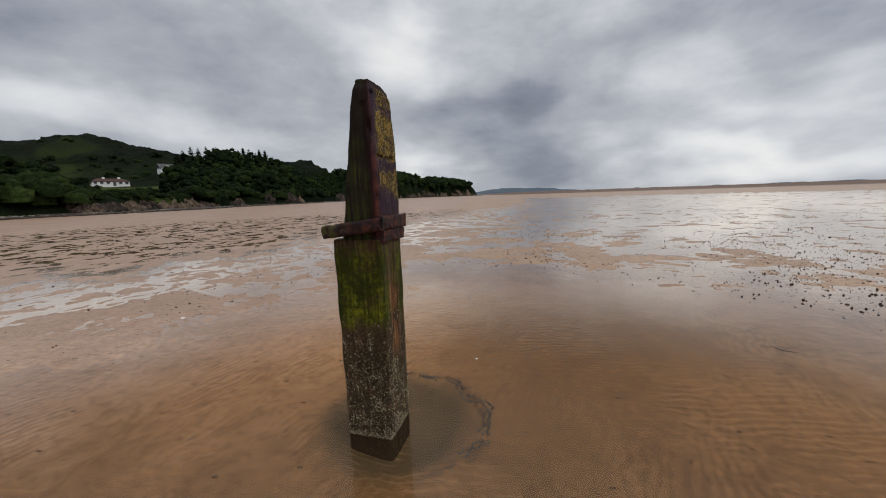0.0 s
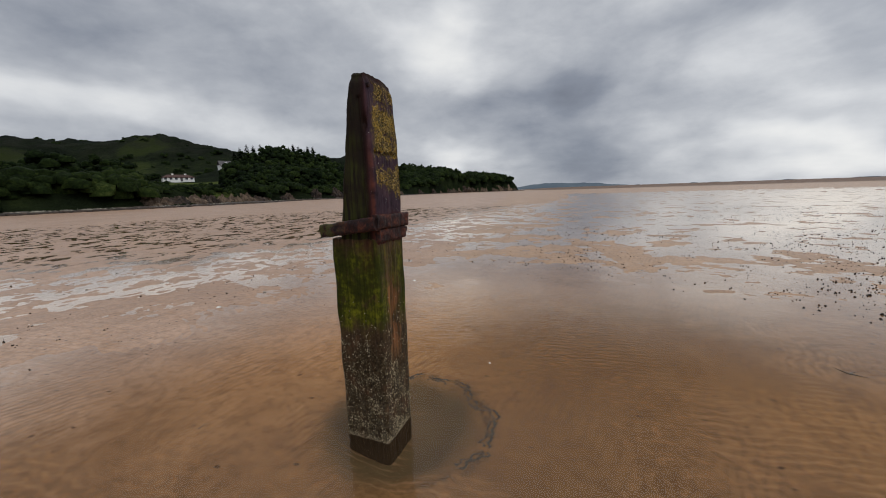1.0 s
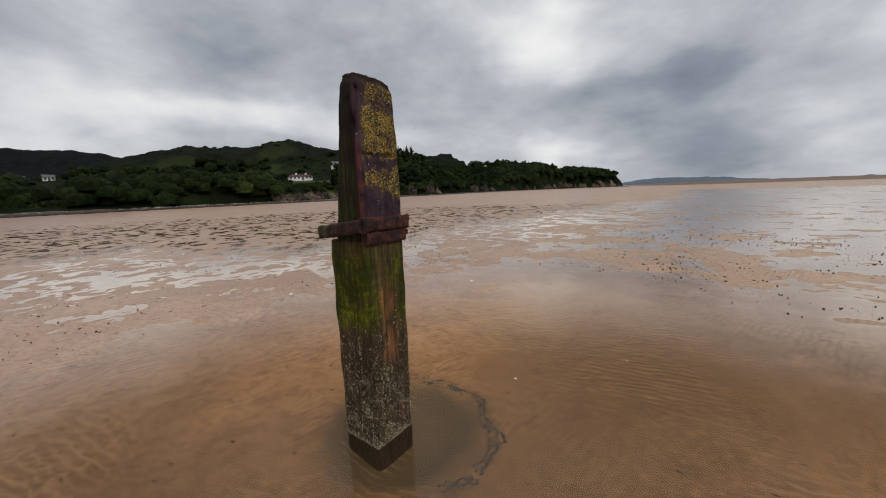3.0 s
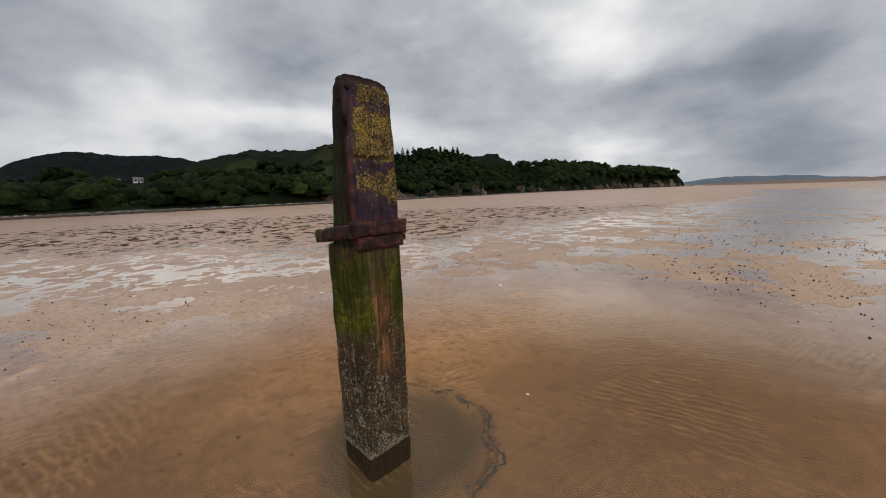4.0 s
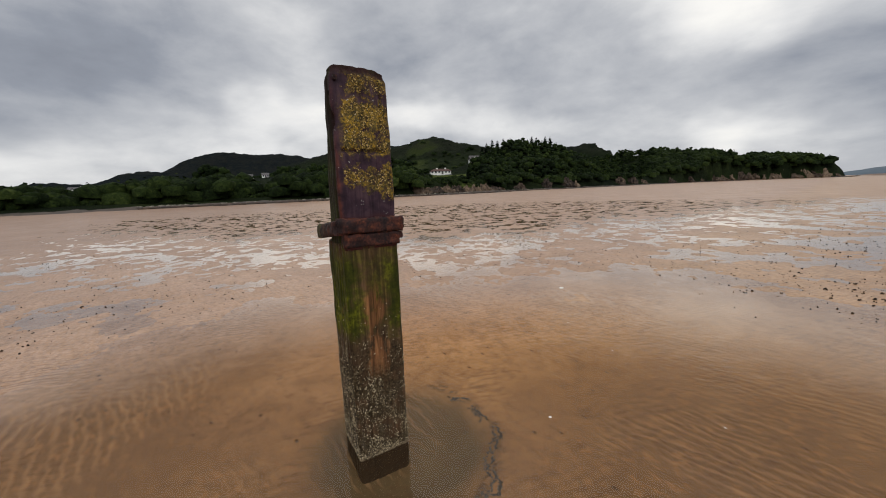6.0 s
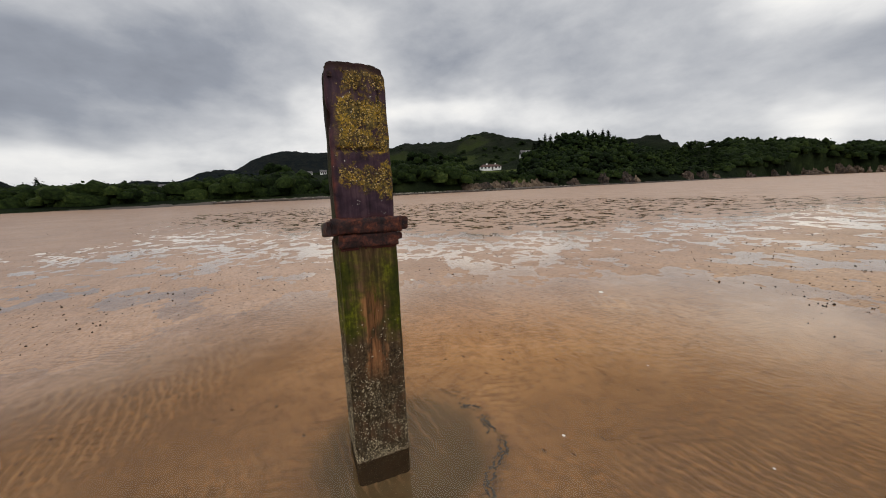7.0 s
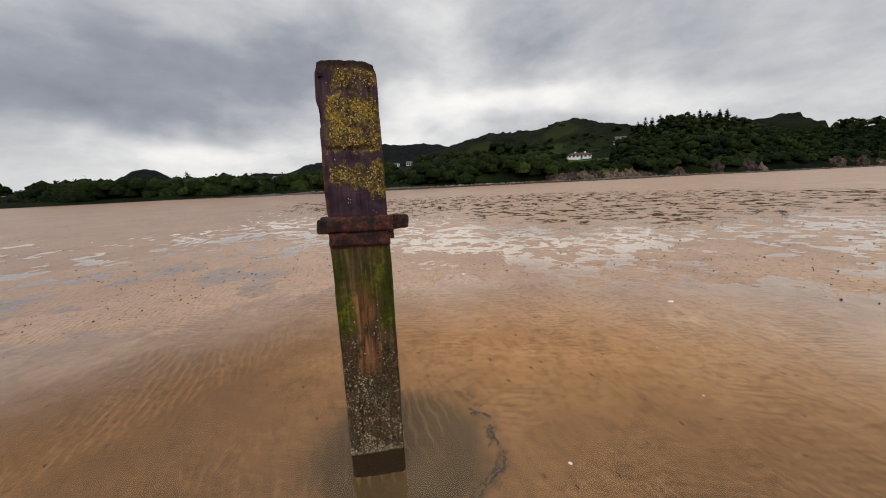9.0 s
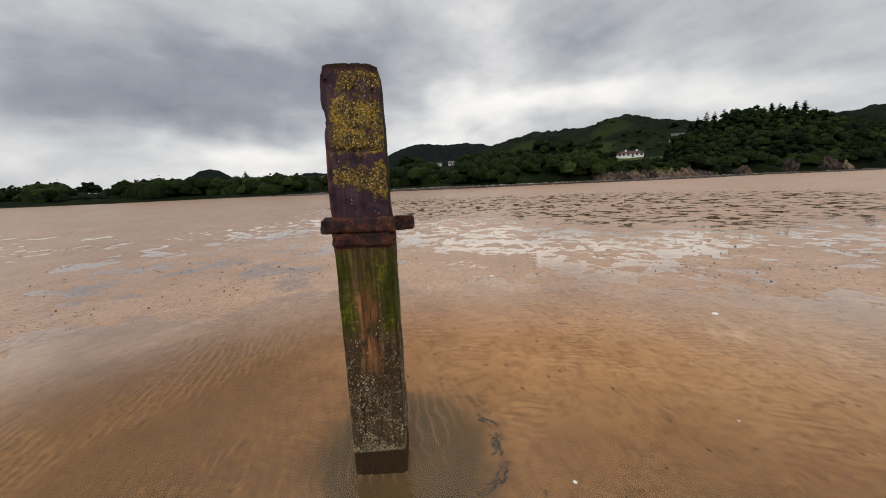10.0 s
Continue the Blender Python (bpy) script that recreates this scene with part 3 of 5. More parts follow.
def sand_height(x, y):
    r = np.hypot(x - 1.2, y - 1.0)
    # a shallow pool lies round the post
    pool = np.hypot((x - 0.95) / 1.0, (y - 1.7) / 1.15) + 0.45 * fbm(x * 0.45, y * 0.45, 3, 5)
    left = rise(-x + 0.12 * y, -4.0, 3.0)
    edge = rise(pool + 0.35 * fbm(x * 1.1, y * 1.1, 4, 7, 0.65), 1.9, 4.7)
    patch = fbm(x * 1.5, y * 1.5, 5, 11, 0.6)
    pits = fbm(x * 3.4, y * 3.4, 4, 23, 0.78)
    fine = fbm(x * 3.3 + y * 1.2, y * 5.2 - x * 1.2, 4, 24, 0.7)
    grain = fbm(x * 5.0 + y * 1.5, y * 5.8 - x * 1.5, 3, 26, 0.75)
    h = -0.042 + 0.030 * rise(np.hypot(x - 1.45, y - 0.7), 1.3, 4.2) + edge * (0.012 + 0.004 * left) + (0.003 + 0.006 * edge) * patch
    # beyond the pool the flat lies in low lumps with puddles between them; towards the far shore it has drained
    d = inshore(x, y)
    lumps = rise(d, -3.4, 0.4)
    film = np.exp(-((d + 1.3) / 1.9) ** 2) * rise(r, 4.2, 6.0)
    gone = rise(r, 26, 46) + rise(-y, -1, 8) * rise(r, 9, 16)
    h = h * (1 - lumps) + lumps * (0.015 * pits + 0.0026 + 0.03 * np.clip(gone, 0, 1)) - 0.0035 * film + 0.007 * grain * film
    h = h + left * rise(r, 30, 60) * 0.02 + left * (1 - lumps) * rise(r, 4, 6) * 0.004 * fine
    right = (1 - left) * (1 - lumps)
    h = h + right * (rise(r, 5.5, 10) * (0.006 * fine - 0.0045) + rise(r, 70, 140) * 0.04)
    # ripple marks in the pool
    s = x * 0.45 + y * 0.9 + 0.12 * fbm(x * 2, y * 2, 3, 31)
    mark = np.sin(s * 2 * np.pi / 0.15) * rise(fbm(x * 0.8, y * 0.8, 2, 37), -0.2, 0.5)
    h = h + mark * 0.0022 * (1 - rise(r, 3.5, 6)) * rise(np.hypot(x - 0.36, y - 1.8), 0.5, 0.8) + 0.0022 * fbm(x * 6, y * 6, 2, 41) * (1 - rise(r, 5, 9))
    # the hollow, with a torn lip
    q = np.hypot((x - 0.36) / 1.05, y - 1.80) + 0.07 * fbm(x * 2.6, y * 2.6, 3, 51, 0.45)
    h = h - 0.085 * (1 - rise(q, 0.16, 0.50)) - 0.014 * (1 - rise(q, 0.47, 0.505)) * rise(x + 0.6 * y, 1.15, 1.6)
    # far to the seaward side a bank of dry sand stands up
    far = rise(r, 170, 420) * rise(x - 0.02 * y, -5, 60)
    h = h + far * (2.6 + 0.5 * fbm(x * 0.004, y * 0.004, 3, 61))
    # the foot of the shore
    return h + 0.3 * rise(SHORE(y) + 6 - x, 0, 8)


def SHORE(y):
    """Where the land begins, as x for each y."""
    return -64 + 5 * fbm(y * 0.02, y * 0 + 3.3, 3, 71) + 66 * np.exp(-((y - 415) / 60) ** 2) - 300 * rise(y, 470, 700)


radii = [0.0]
while radii[-1] < 3600:
    q = radii[-1]
    radii.append(q + min(max(0.031, 0.00105 * q * q), max(0.031, (0.0105 if q < 48 else 0.04) * q)))
R = np.array(radii)[:, None]
A = np.radians(np.concatenate([np.linspace(32, 226, 650, endpoint=False), np.linspace(226, 392, 90, endpoint=False)]))[None, :]
GX, GY = 1.2 + R * np.cos(A), 1.0 + R * np.sin(A)
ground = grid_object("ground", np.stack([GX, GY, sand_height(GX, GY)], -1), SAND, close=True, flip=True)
tagged(ground, "wet brown tidal sand with ripple marks and shallow hollows", "sand", kind="structure")

wr = np.array([0.0, 2, 6, 15, 40, 100, 210])[:, None]
wa = np.linspace(0, 2 * np.pi, 96, endpoint=False)[None, :]
water = grid_object("water", np.stack([1.2 + wr * np.cos(wa), 1.0 + wr * np.sin(wa), 0 * wr * wa], -1), WATER, close=True, flip=True)
tagged(water, "thin sheet of clear shallow water left on the sand", "water", kind="structure")


# ---- the post ----
def post_part(name, zs, section, mat, parent, label="", radius=0.012, rough=0.003, grain=0.002, around=120, seed=0, dents=None, cap=True, warp=None):
    """A rough upright timber or bar: section(z) gives its extents (u0, u1, v0, v1)."""
    rows = []
    for z in zs:
        u0, u1, v0, v1 = section(z)
        per = 2 * (u1 - u0 + v1 - v0)
        ring = []
        for k in range(around):
            s = per * k / around
            for length, p0, dr in ((u1 - u0, (u0, v0), (1, 0)), (v1 - v0, (u1, v0), (0, 1)), (u1 - u0, (u1, v1), (-1, 0)), (v1 - v0, (u0, v1), (0, -1))):
                if s < length:
                    break
                s -= length
            u, v = p0[0] + dr[0] * s, p0[1] + dr[1] * s
            cu, cv = min(max(u, u0 + radius), u1 - radius), min(max(v, v0 + radius), v1 - radius)
            off = Vector((u - cu, v - cv))
            nrm = off.normalized() if off.length > 1e-6 else Vector((dr[1], -dr[0]))
            base = Vector((cu, cv)) + nrm * radius if off.length > radius else Vector((u, v))
            lump = noise.fractal(Vector((u * 9 + seed, v * 9, z * 5)), 1.0, 2.0, 4) * rough
            streak = noise.fractal(Vector((u * 70 + seed, v * 70, z * 3)), 1.0, 2.0, 3) * grain
            push = lump + streak - (dents(u, v, z) if dents else 0.0)
            base = base + nrm * push
            ring.append((base.x, base.y, z))
        rows.append(ring)
    P = np.array(rows)
    if cap:
        mid = P[-1].mean(0)
        P = np.concatenate([P, [mid + (P[-1] - mid) * f + np.array([0, 0, h]) for f, h in ((0.93, 0.004), (0.6, 0.006), (0.3, 0.004), (0.01, 0.005))]])
        low = P[0].mean(0)
        P = np.concatenate([[low + (P[0] - low) * f for f in (0.01, 0.5, 0.95)], P])
        top = P[-4:]
        for ring in top:
            for q in ring:
                q[2] += 0.004 * noise.fractal(Vector((q[0] * 30, q[1] * 30, seed)), 1.0, 2.0, 3)
    if warp:
        P[..., 2] += warp(P[..., 0], P[..., 1], P[..., 2])
    return grid_object(name, P, mat, close=True, parent=parent, label=label)


def crack(u, v, z, at_v, z0, z1, depth, width=0.0035, wander=0.006):
    """Depth of a drying crack that runs up the face u > 0."""
    if u < 0.1 or not z0 < z < z1:
        return 0.0
    c = at_v + wander * math.sin(z * 9 + at_v * 50) + 0.003 * math.sin(z * 41)
    ends = min(1.0, (z - z0) / 0.06, (z1 - z) / 0.06)
    return depth * ends * math.exp(-((v - c) / width) ** 2)


def lower_dents(u, v, z):
    d = crack(u, v, z, -0.055, -0.15, 0.36, 0.02) + crack(u, v, z, 0.005, 0.62, 1.06, 0.016) + crack(u, v, z, 0.03, 0.5, 0.72, 0.008, 0.0025)
    d += crack(u, v, z, -0.015, 0.5, 0.7, 0.008, 0.0025)
    worn = math.exp(-(v / 0.045) ** 2) * math.exp(-((z - 0.72) / 0.16) ** 2) if u > 0.1 else 0
    d += 0.006 * worn
    if v < -0.1:
        for c, depth in ((-0.06, 0.006), (0.04, 0.008), (0.09, 0.005)):
            d += depth * math.exp(-((u - c - 0.006 * math.sin(z * 8)) / 0.003) ** 2)
    edge = max(0.0, abs(u) - 0.118) * max(0.0, abs(v) - 0.118) * 40
    return d + edge * (0.5 + 0.5 * math.sin(z * 23 + u * 40))


def upper_dents(u, v, z):
    d = 0.016 * math.exp(-((z - 1.495 - 0.15 * v * v) / 0.009) ** 2) * (1 if u > 0.09 and -0.1 < v < 0.1 else 0.08)
    if u > 0.09:
        d += 0.02 * math.exp(-((z - 1.625) / 0.035) ** 2) * math.exp(-((v + 0.125) / 0.018) ** 2)
    d += crack(u, v, z, 0.085, 1.55, 1.82, 0.012, 0.003) + crack(u, v, z, -0.06, 1.2, 1.5, 0.005, 0.003)
    d += 0.012 * math.exp(-((z - 1.84) / 0.02) ** 2)
    if v < -0.1:
        d += 0.012 * math.exp(-((u - 0.075) / 0.012) ** 2) * (1.0 if z < 1.75 else 0.3)
    return d


def worn_top(u, v, z):
    """The top has worn down towards one corner."""
    return rise(z, 1.6, 1.845) * (-0.020 * rise(v, 0.03, 0.135) ** 2 - 0.012 * rise(-v, 0.09, 0.13))


def lower_section(z):
    lean = -0.006 * z
    return -0.131 + lean, 0.131 + 0.2 * lean, -0.131, 0.133


def upper_section(z):
    f = (z - 1.05) / 0.79
    bulge = 0.006 * math.sin(math.pi * f)
    return -0.085 + 0.113 * f, 0.131 - 0.022 * f ** 3 + bulge * 0.5, -0.127, 0.131 - 0.004 * f


def ring_steps(a, b, n):
    return [a + (b - a) * i / n for i in range(n + 1)]


def bar(name, p0, p1, half_w, half_h, parent, seed, label="", mat=None, bulge=0.0):
    """A corroded flat bar from p0 to p1, pitted and rounded."""
    p0, p1 = Vector(p0), Vector(p1)
    along = (p1 - p0).normalized()
    side = along.cross(Vector((0, 0, 1))).normalized()
    up = side.cross(along)
    n, around, rows = 44, 28, []
    for i in range(-3, n + 4):
        f = min(max(i / n, 0), 1)
        shrink = {-3: 0.02, -2: 0.6, -1: 0.88, n + 1: 0.88, n + 2: 0.6, n + 3: 0.02}.get(i, 1.0)
        c = p0.lerp(p1, f)
        ring = []
        for k in range(around):
            a = 2 * math.pi * k / around
            ca, sa = math.cos(a), math.sin(a)
            e = max(abs(ca), abs(sa)) ** 0.93
            q = c + side * (half_w * shrink * ca / e) + up * (half_h * shrink * sa / e)
            nz = noise.fractal(q * 28 + Vector((seed, 0, 0)), 1.0, 2.0, 4)
            q = q + (side * ca + up * sa) * (0.0055 * nz + bulge * math.sin(math.pi * f)) + along * 0.005 * noise.noise(q * 40 + Vector((0, seed, 0)))
            ring.append(tuple(q))
        rows.append(ring)
    return grid_object(name, np.array(rows), mat or IRON, close=True, parent=parent, label=label)


def lump(verts, faces, c, axis, size, height, sides, rng, top=0.45):
    """Adds one low faceted crust piece on a surface point."""
    axis = Vector(axis).normalized()
    s = axis.orthogonal().normalized()
    t = axis.cross(s)
    base = len(verts)
    turn = rng.random() * 6.28
    for k in range(sides):
        a = turn + 2 * math.pi * k / sides
        q = size * (0.75 + 0.5 * rng.random())
        verts.append(c + (s * math.cos(a) + t * math.sin(a)) * q - axis * 0.001)
    for k in range(sides):
        a = turn + 2 * math.pi * k / sides
        verts.append(c + (s * math.cos(a) + t * math.sin(a)) * size * top + axis * height * (0.7 + 0.6 * rng.random()))
    for k in range(sides):
        j = (k + 1) % sides
        faces.append((base + k, base + j, base + sides + j, base + sides + k))
    faces.append(tuple(base + sides + k for k in range(sides)))


def timber_post():
    post = new("timber_post")
    post.matrix_world = pose(POST[0], POST[1], 0, 0, 0, -10.4)
    lower = post_part("lower_timber", ring_steps(-0.3, 1.085, 170), lower_section, TIMBER, post, "square timber grey with barnacles below and mossy green above", 0.01, 0.0022, 0.003, 160, 3, lower_dents)
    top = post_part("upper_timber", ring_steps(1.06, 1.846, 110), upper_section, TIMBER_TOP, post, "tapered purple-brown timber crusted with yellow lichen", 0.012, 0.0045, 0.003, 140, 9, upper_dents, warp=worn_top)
    bar("iron_strap", (0.143, -0.155, 1.172), (0.143, 0.152, 1.166), 0.017, 0.034, post, 3, "thick rusted iron strap")
    bar("lower_strap", (0.137, -0.128, 1.105), (0.137, 0.136, 1.100), 0.012, 0.031, post, 7, "flaking rusted iron strap")
    bar("cross_bar", (-0.165, -0.150, 1.128), (0.150, -0.150, 1.166), 0.023, 0.032, post, 11, "rusted iron bar slimy with green weed")
    bar("cross_bar", (-0.17, 0.180, 1.142), (-0.005, 0.182, 1.154), 0.052, 0.034, post, 17, "heavily rusted iron bar end")
    bar("bolt_end", (0.115, 0.146, 1.112), (0.145, 0.146, 1.112), 0.010, 0.016, post, 23)
    bar("bolt_head", (0.11, -0.105, 1.79), (0.128, -0.105, 1.79), 0.008, 0.008, post, 29)
    # barnacles, thick below and thinning out upward
    rng = random.Random(5)
    verts, faces = [], []
    made = 0
    while made < 4000:
        face = rng.choice("uvuvw")
        z = rng.random() * 0.78 + 0.004
        a = rng.uniform(-0.125, 0.125)
        clump = noise.fractal(Vector((a * 14 + (5 if face == "u" else 0), z * 12, 2.2)), 1.0, 2.0, 3)
        chance = (1 - rise(z, 0.3, 0.62)) * (0.16 + 0.8 * max(clump, 0)) + (1 - rise(z, 0.58, 0.72)) * 0.6 * max(clump, 0) + 0.012
        if face == "u" and abs(a) < 0.04 and 0.42 < z < 0.7:
            chance *= 0.25
        if z < 0.03:
            chance += 0.3
        if rng.random() > chance:
            continue
        u0, u1, v0, v1 = lower_section(z)
        if face == "u":
            c, axis = Vector((u1 - 0.001, a, z)), (1, 0, 0)
        elif face == "v":
            c, axis = Vector((a, v0 + 0.001, z)), (0, -1, 0)
        else:
            c, axis = Vector((a, v1 - 0.001, z)), (0, 1, 0)
        lump(verts, faces, c, axis, rng.uniform(0.0015, 0.0036 + 0.0026 * rng.random()), rng.uniform(0.0015, 0.004), 5, rng)
        made += 1
    tagged(mesh_object("barnacle_crust", verts, faces, BARNACLE, post, "crust of pale grey barnacles", False), kind="stuff")
    # raised crusts of lichen on the weathered face
    verts, faces = [], []
    made = 0
    while made < 1900:
        a, z = rng.uniform(-0.11, 0.118), rng.uniform(1.28, 1.815)
        rag = 0.03 * noise.fractal(Vector((a * 26, z * 26, 0)), 1.0, 2.0, 3)
        zz = z + rag
        ok = (1.5 < zz < 1.70 and a > -0.085) or (zz + 0.32 * a > 1.34 and zz < 1.415) or (zz > 1.75 and a > -0.05)
        if not ok or noise.noise(Vector((a * 50, z * 50, 3))) < -0.15:
            continue
        u1 = upper_section(z)[1]
        lump(verts, faces, Vector((u1 - 0.001 - 0.004 * (a > 0.115), a, z + float(worn_top(u1, a, z)))), (1, 0, 0.05), rng.uniform(0.0014, 0.0042), rng.uniform(0.001, 0.003), 6, rng, 0.7)
        made += 1
    tagged(mesh_object("lichen", verts, faces, LICHEN, post, "crusts of yellow lichen", False), kind="stuff")
    return tagged(post, "old square timber post with rusted iron straps, mossy and barnacled", "post")


timber_post()


# ---- small things on the sand ----
def sand_at(x, y):
    return float(sand_height(np.array([[x]]), np.array([[y]]))[0, 0])


def casts():
    """Lumps of dark mud thrown up by worms, thick on the seaward side."""
    rng = random.Random(8)
    verts, faces = [], []
    pts = []
    while len(pts) < 9500:
        a, r = rng.uniform(-62, 140), 2.9 + 22 * rng.random() ** 1.5
        p = bearing(a, r)
        if rng.random() > max(0.003, rise(math.hypot(p.x - 0.9, p.y - 1.6), 3.0, 5.6) ** 1.5):
            continue
        dens = (0.35 + 0.65 * rise(-a, -15, 20)) * (1 - 0.8 * rise(float(inshore(p.x, p.y)), -1, 2))
        dens *= rise(fbm(np.float64(p.x * 0.5), np.float64(p.y * 0.5), 2, 83), -0.5, 0.4) * 0.85 + 0.15
        if rng.random() < dens:
            pts.append((p.x, p.y))
    xs, ys = np.array(pts).T
    hs = sand_height(xs, ys)
    for x, y, h in zip(xs, ys, hs):
        big = rng.random() ** 3
        s = (0.0055 + 0.011 * big) * (0.6 if math.hypot(x - 1.4, y - 0.8) < 4.2 else 1.0 if x < 1.5 else 1.2)
        c = Vector((x, y, max(h, -0.003)))
        for k in range(rng.randrange(1, 3)):
            off = Vector((rng.gauss(0, s * 0.8), rng.gauss(0, s * 0.8), -0.004))
            f = rng.uniform(0.5, 0.95)
            lump(verts, faces, c + off, (rng.uniform(-.3, .3), rng.uniform(-.3, .3), 1), s * f, s * f * rng.uniform(0.5, 1.0) + 0.006, 5, rng, 0.5)
    ob = mesh_object("worm_casts", verts, faces, CAST, None, "small dark lumps of mud scattered over the wet sand", True)
    tagged(ob, category="worm casts", kind="stuff")


def torn_mud():
    """The ragged black lip of the hollow: thin flakes in broken runs."""
    rng = random.Random(12)
    verts, faces = [], []
    for k in range(2600):
        a = rng.uniform(-0.65, 1.75)
        wob = 0.07 * noise.fractal(Vector((a * 2.4, 1, 0)), 0.7, 2.0, 7)
        run = noise.fractal(Vector((a * 5, 7, 0)), 1.0, 2.0, 3)
        if run < -0.25:
            continue
        q = 0.52 + wob + rng.gauss(0, 0.0025 + 0.007 * max(run, 0)) - (0.03 + 0.03 * noise.noise(Vector((a * 9, 3, 1)))) * (rng.random() < 0.28)
        x, y = 0.36 + 1.05 * q * math.cos(a), 1.80 + q * math.sin(a)
        c = Vector((x, y, sand_at(x, y) - 0.001))
        lump(verts, faces, c, (rng.uniform(-.25, .25), rng.uniform(-.25, .25), 1), rng.uniform(0.002, 0.0065), rng.uniform(0.001, 0.003), 6, rng, 0.75)
    tagged(mesh_object("torn_mud", verts, faces, MUD, None, "ragged lip of black mud round the hollow", True), category="mud", kind="stuff")


def scrap(x, y, length, turn, name, mat, label, category, branches=2):
    """A scrap of weed or twig: thin bent tapered stems lying on the sand."""
    rng = random.Random(int(x * 100 + y * 37))
    verts, faces = [], []
    z = max(sand_at(x, y), -0.003)
    for b in range(branches):
        a = radians(turn) + b * 0.6 * (-1) ** b
        p = Vector((0, 0, 0.004))
        base = len(verts)
        n = 9
        for i in range(n + 1):
            f = i / n
            w = length * 0.07 * (1 - 0.75 * f)
            s = Vector((-math.sin(a), math.cos(a), 0))
            for k in range(6):
                t = 2 * math.pi * k / 6
                verts.append(p + s * w * math.cos(t) + Vector((0, 0, w * 0.7 * math.sin(t))))
            a += rng.uniform(-0.35, 0.35)
            p = p + Vector((math.cos(a), math.sin(a), 0.0)) * length / n
        for i in range(n):
            for k in range(6):
                j = (k + 1) % 6
                faces.append((base + i * 6 + k, base + i * 6 + j, base + i * 6 + 6 + j, base + i * 6 + 6 + k))
    ob = mesh_object(name, verts, faces, mat)
    ob.location = (x, y, z)
    return tagged(ob, label, category)


def shell(x, y, size, turn):
    """A small cockle valve: a ribbed dome."""
    rows = []
    for i in range(7):
        f = i / 6
        ring = []
        for k in range(20):
            t = 2 * math.pi * k / 20
            r = size * f * (1 + 0.05 * math.cos(10 * t)) * (1 + 0.18 * math.cos(t))
            ring.append((r * math.cos(t), r * 0.85 * math.sin(t), size * 0.45 * (1 - f * f) + 0.002))
        rows.append(ring)
    ob = grid_object("cockle_shell", np.array(rows), SHELL, close=True)
    ob.matrix_world = pose(x, y, max(sand_at(x, y), -0.004), 0, 0, turn)
    return tagged(ob, "small white cockle shell lying on wet sand", "shell", "shells on the sand")


casts()
torn_mud()
scrap(3.25, 2.70, 0.09, 20, "seaweed_scrap", WEED, "dark forked scrap of seaweed on wet sand", "seaweed", 3)
scrap(-0.75, 1.50, 0.055, 70, "twig", BARK, "small dark twig in the shallow pool", "twig", 1)
scrap(-0.78, 0.62, 0.05, 50, "twig", BARK, "short dark twig on the sand bed", "twig", 1)
for sx, sy, ss, st in ((0.845, 2.52, 0.010, 30), (-0.447, 4.918, 0.03, 80), (-2.5, 3.45, 0.028, 10), (1.55, 3.1, 0.007, 140), (0.75, 3.6, 0.007, 200), (0.2, 3.9, 0.006, 10)):
    shell(sx, sy, ss, st)


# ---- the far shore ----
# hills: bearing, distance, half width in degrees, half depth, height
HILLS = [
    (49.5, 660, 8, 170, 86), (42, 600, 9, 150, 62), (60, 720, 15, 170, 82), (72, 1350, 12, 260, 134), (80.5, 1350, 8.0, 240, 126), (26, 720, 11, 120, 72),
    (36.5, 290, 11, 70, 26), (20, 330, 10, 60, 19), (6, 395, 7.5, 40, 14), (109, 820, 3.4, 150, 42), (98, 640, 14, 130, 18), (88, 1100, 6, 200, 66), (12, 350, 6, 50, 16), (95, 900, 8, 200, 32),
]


def land_height(x, y):
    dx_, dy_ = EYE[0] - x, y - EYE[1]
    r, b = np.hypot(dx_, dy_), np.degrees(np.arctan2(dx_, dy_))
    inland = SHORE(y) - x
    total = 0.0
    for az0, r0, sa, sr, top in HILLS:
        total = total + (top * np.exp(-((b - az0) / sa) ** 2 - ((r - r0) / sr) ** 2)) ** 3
    slope = np.clip(inland, 0, 400) * 0.062 * (1 - 0.85 * rise(b, 70, 93))
    cliff = (2.6 + 0.8 * fbm(x * 0.05, y * 0.05, 3, 91)) * rise(inland, 0, 5) * (1 - 0.85 * rise(b, 56, 74))
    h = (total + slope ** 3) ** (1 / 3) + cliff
    h = h + rise(inland, 20, 200) * 2.2 * fbm(x * 0.012, y * 0.012, 4, 93)
    h = h + rise(r, 420, 600) * (5.5 * np.abs(fbm(x * 0.035, y * 0.035, 4, 95, 0.65)) - 1.5)
    return np.where(inland > 0, h + 0.45, -0.6 + 1.05 * rise(inland, -8, 0))


la = np.linspace(-6, 150, 540)[None, :]
lr = np.concatenate([np.linspace(52, 130, 60), 130 * (1700 / 130) ** np.linspace(0.01, 1, 110)])[:, None]
LX, LY = EYE[0] - lr * np.sin(np.radians(la)), EYE[1] + lr * np.cos(np.radians(la))
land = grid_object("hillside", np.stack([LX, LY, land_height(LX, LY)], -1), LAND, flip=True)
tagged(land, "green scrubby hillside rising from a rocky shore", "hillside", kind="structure")


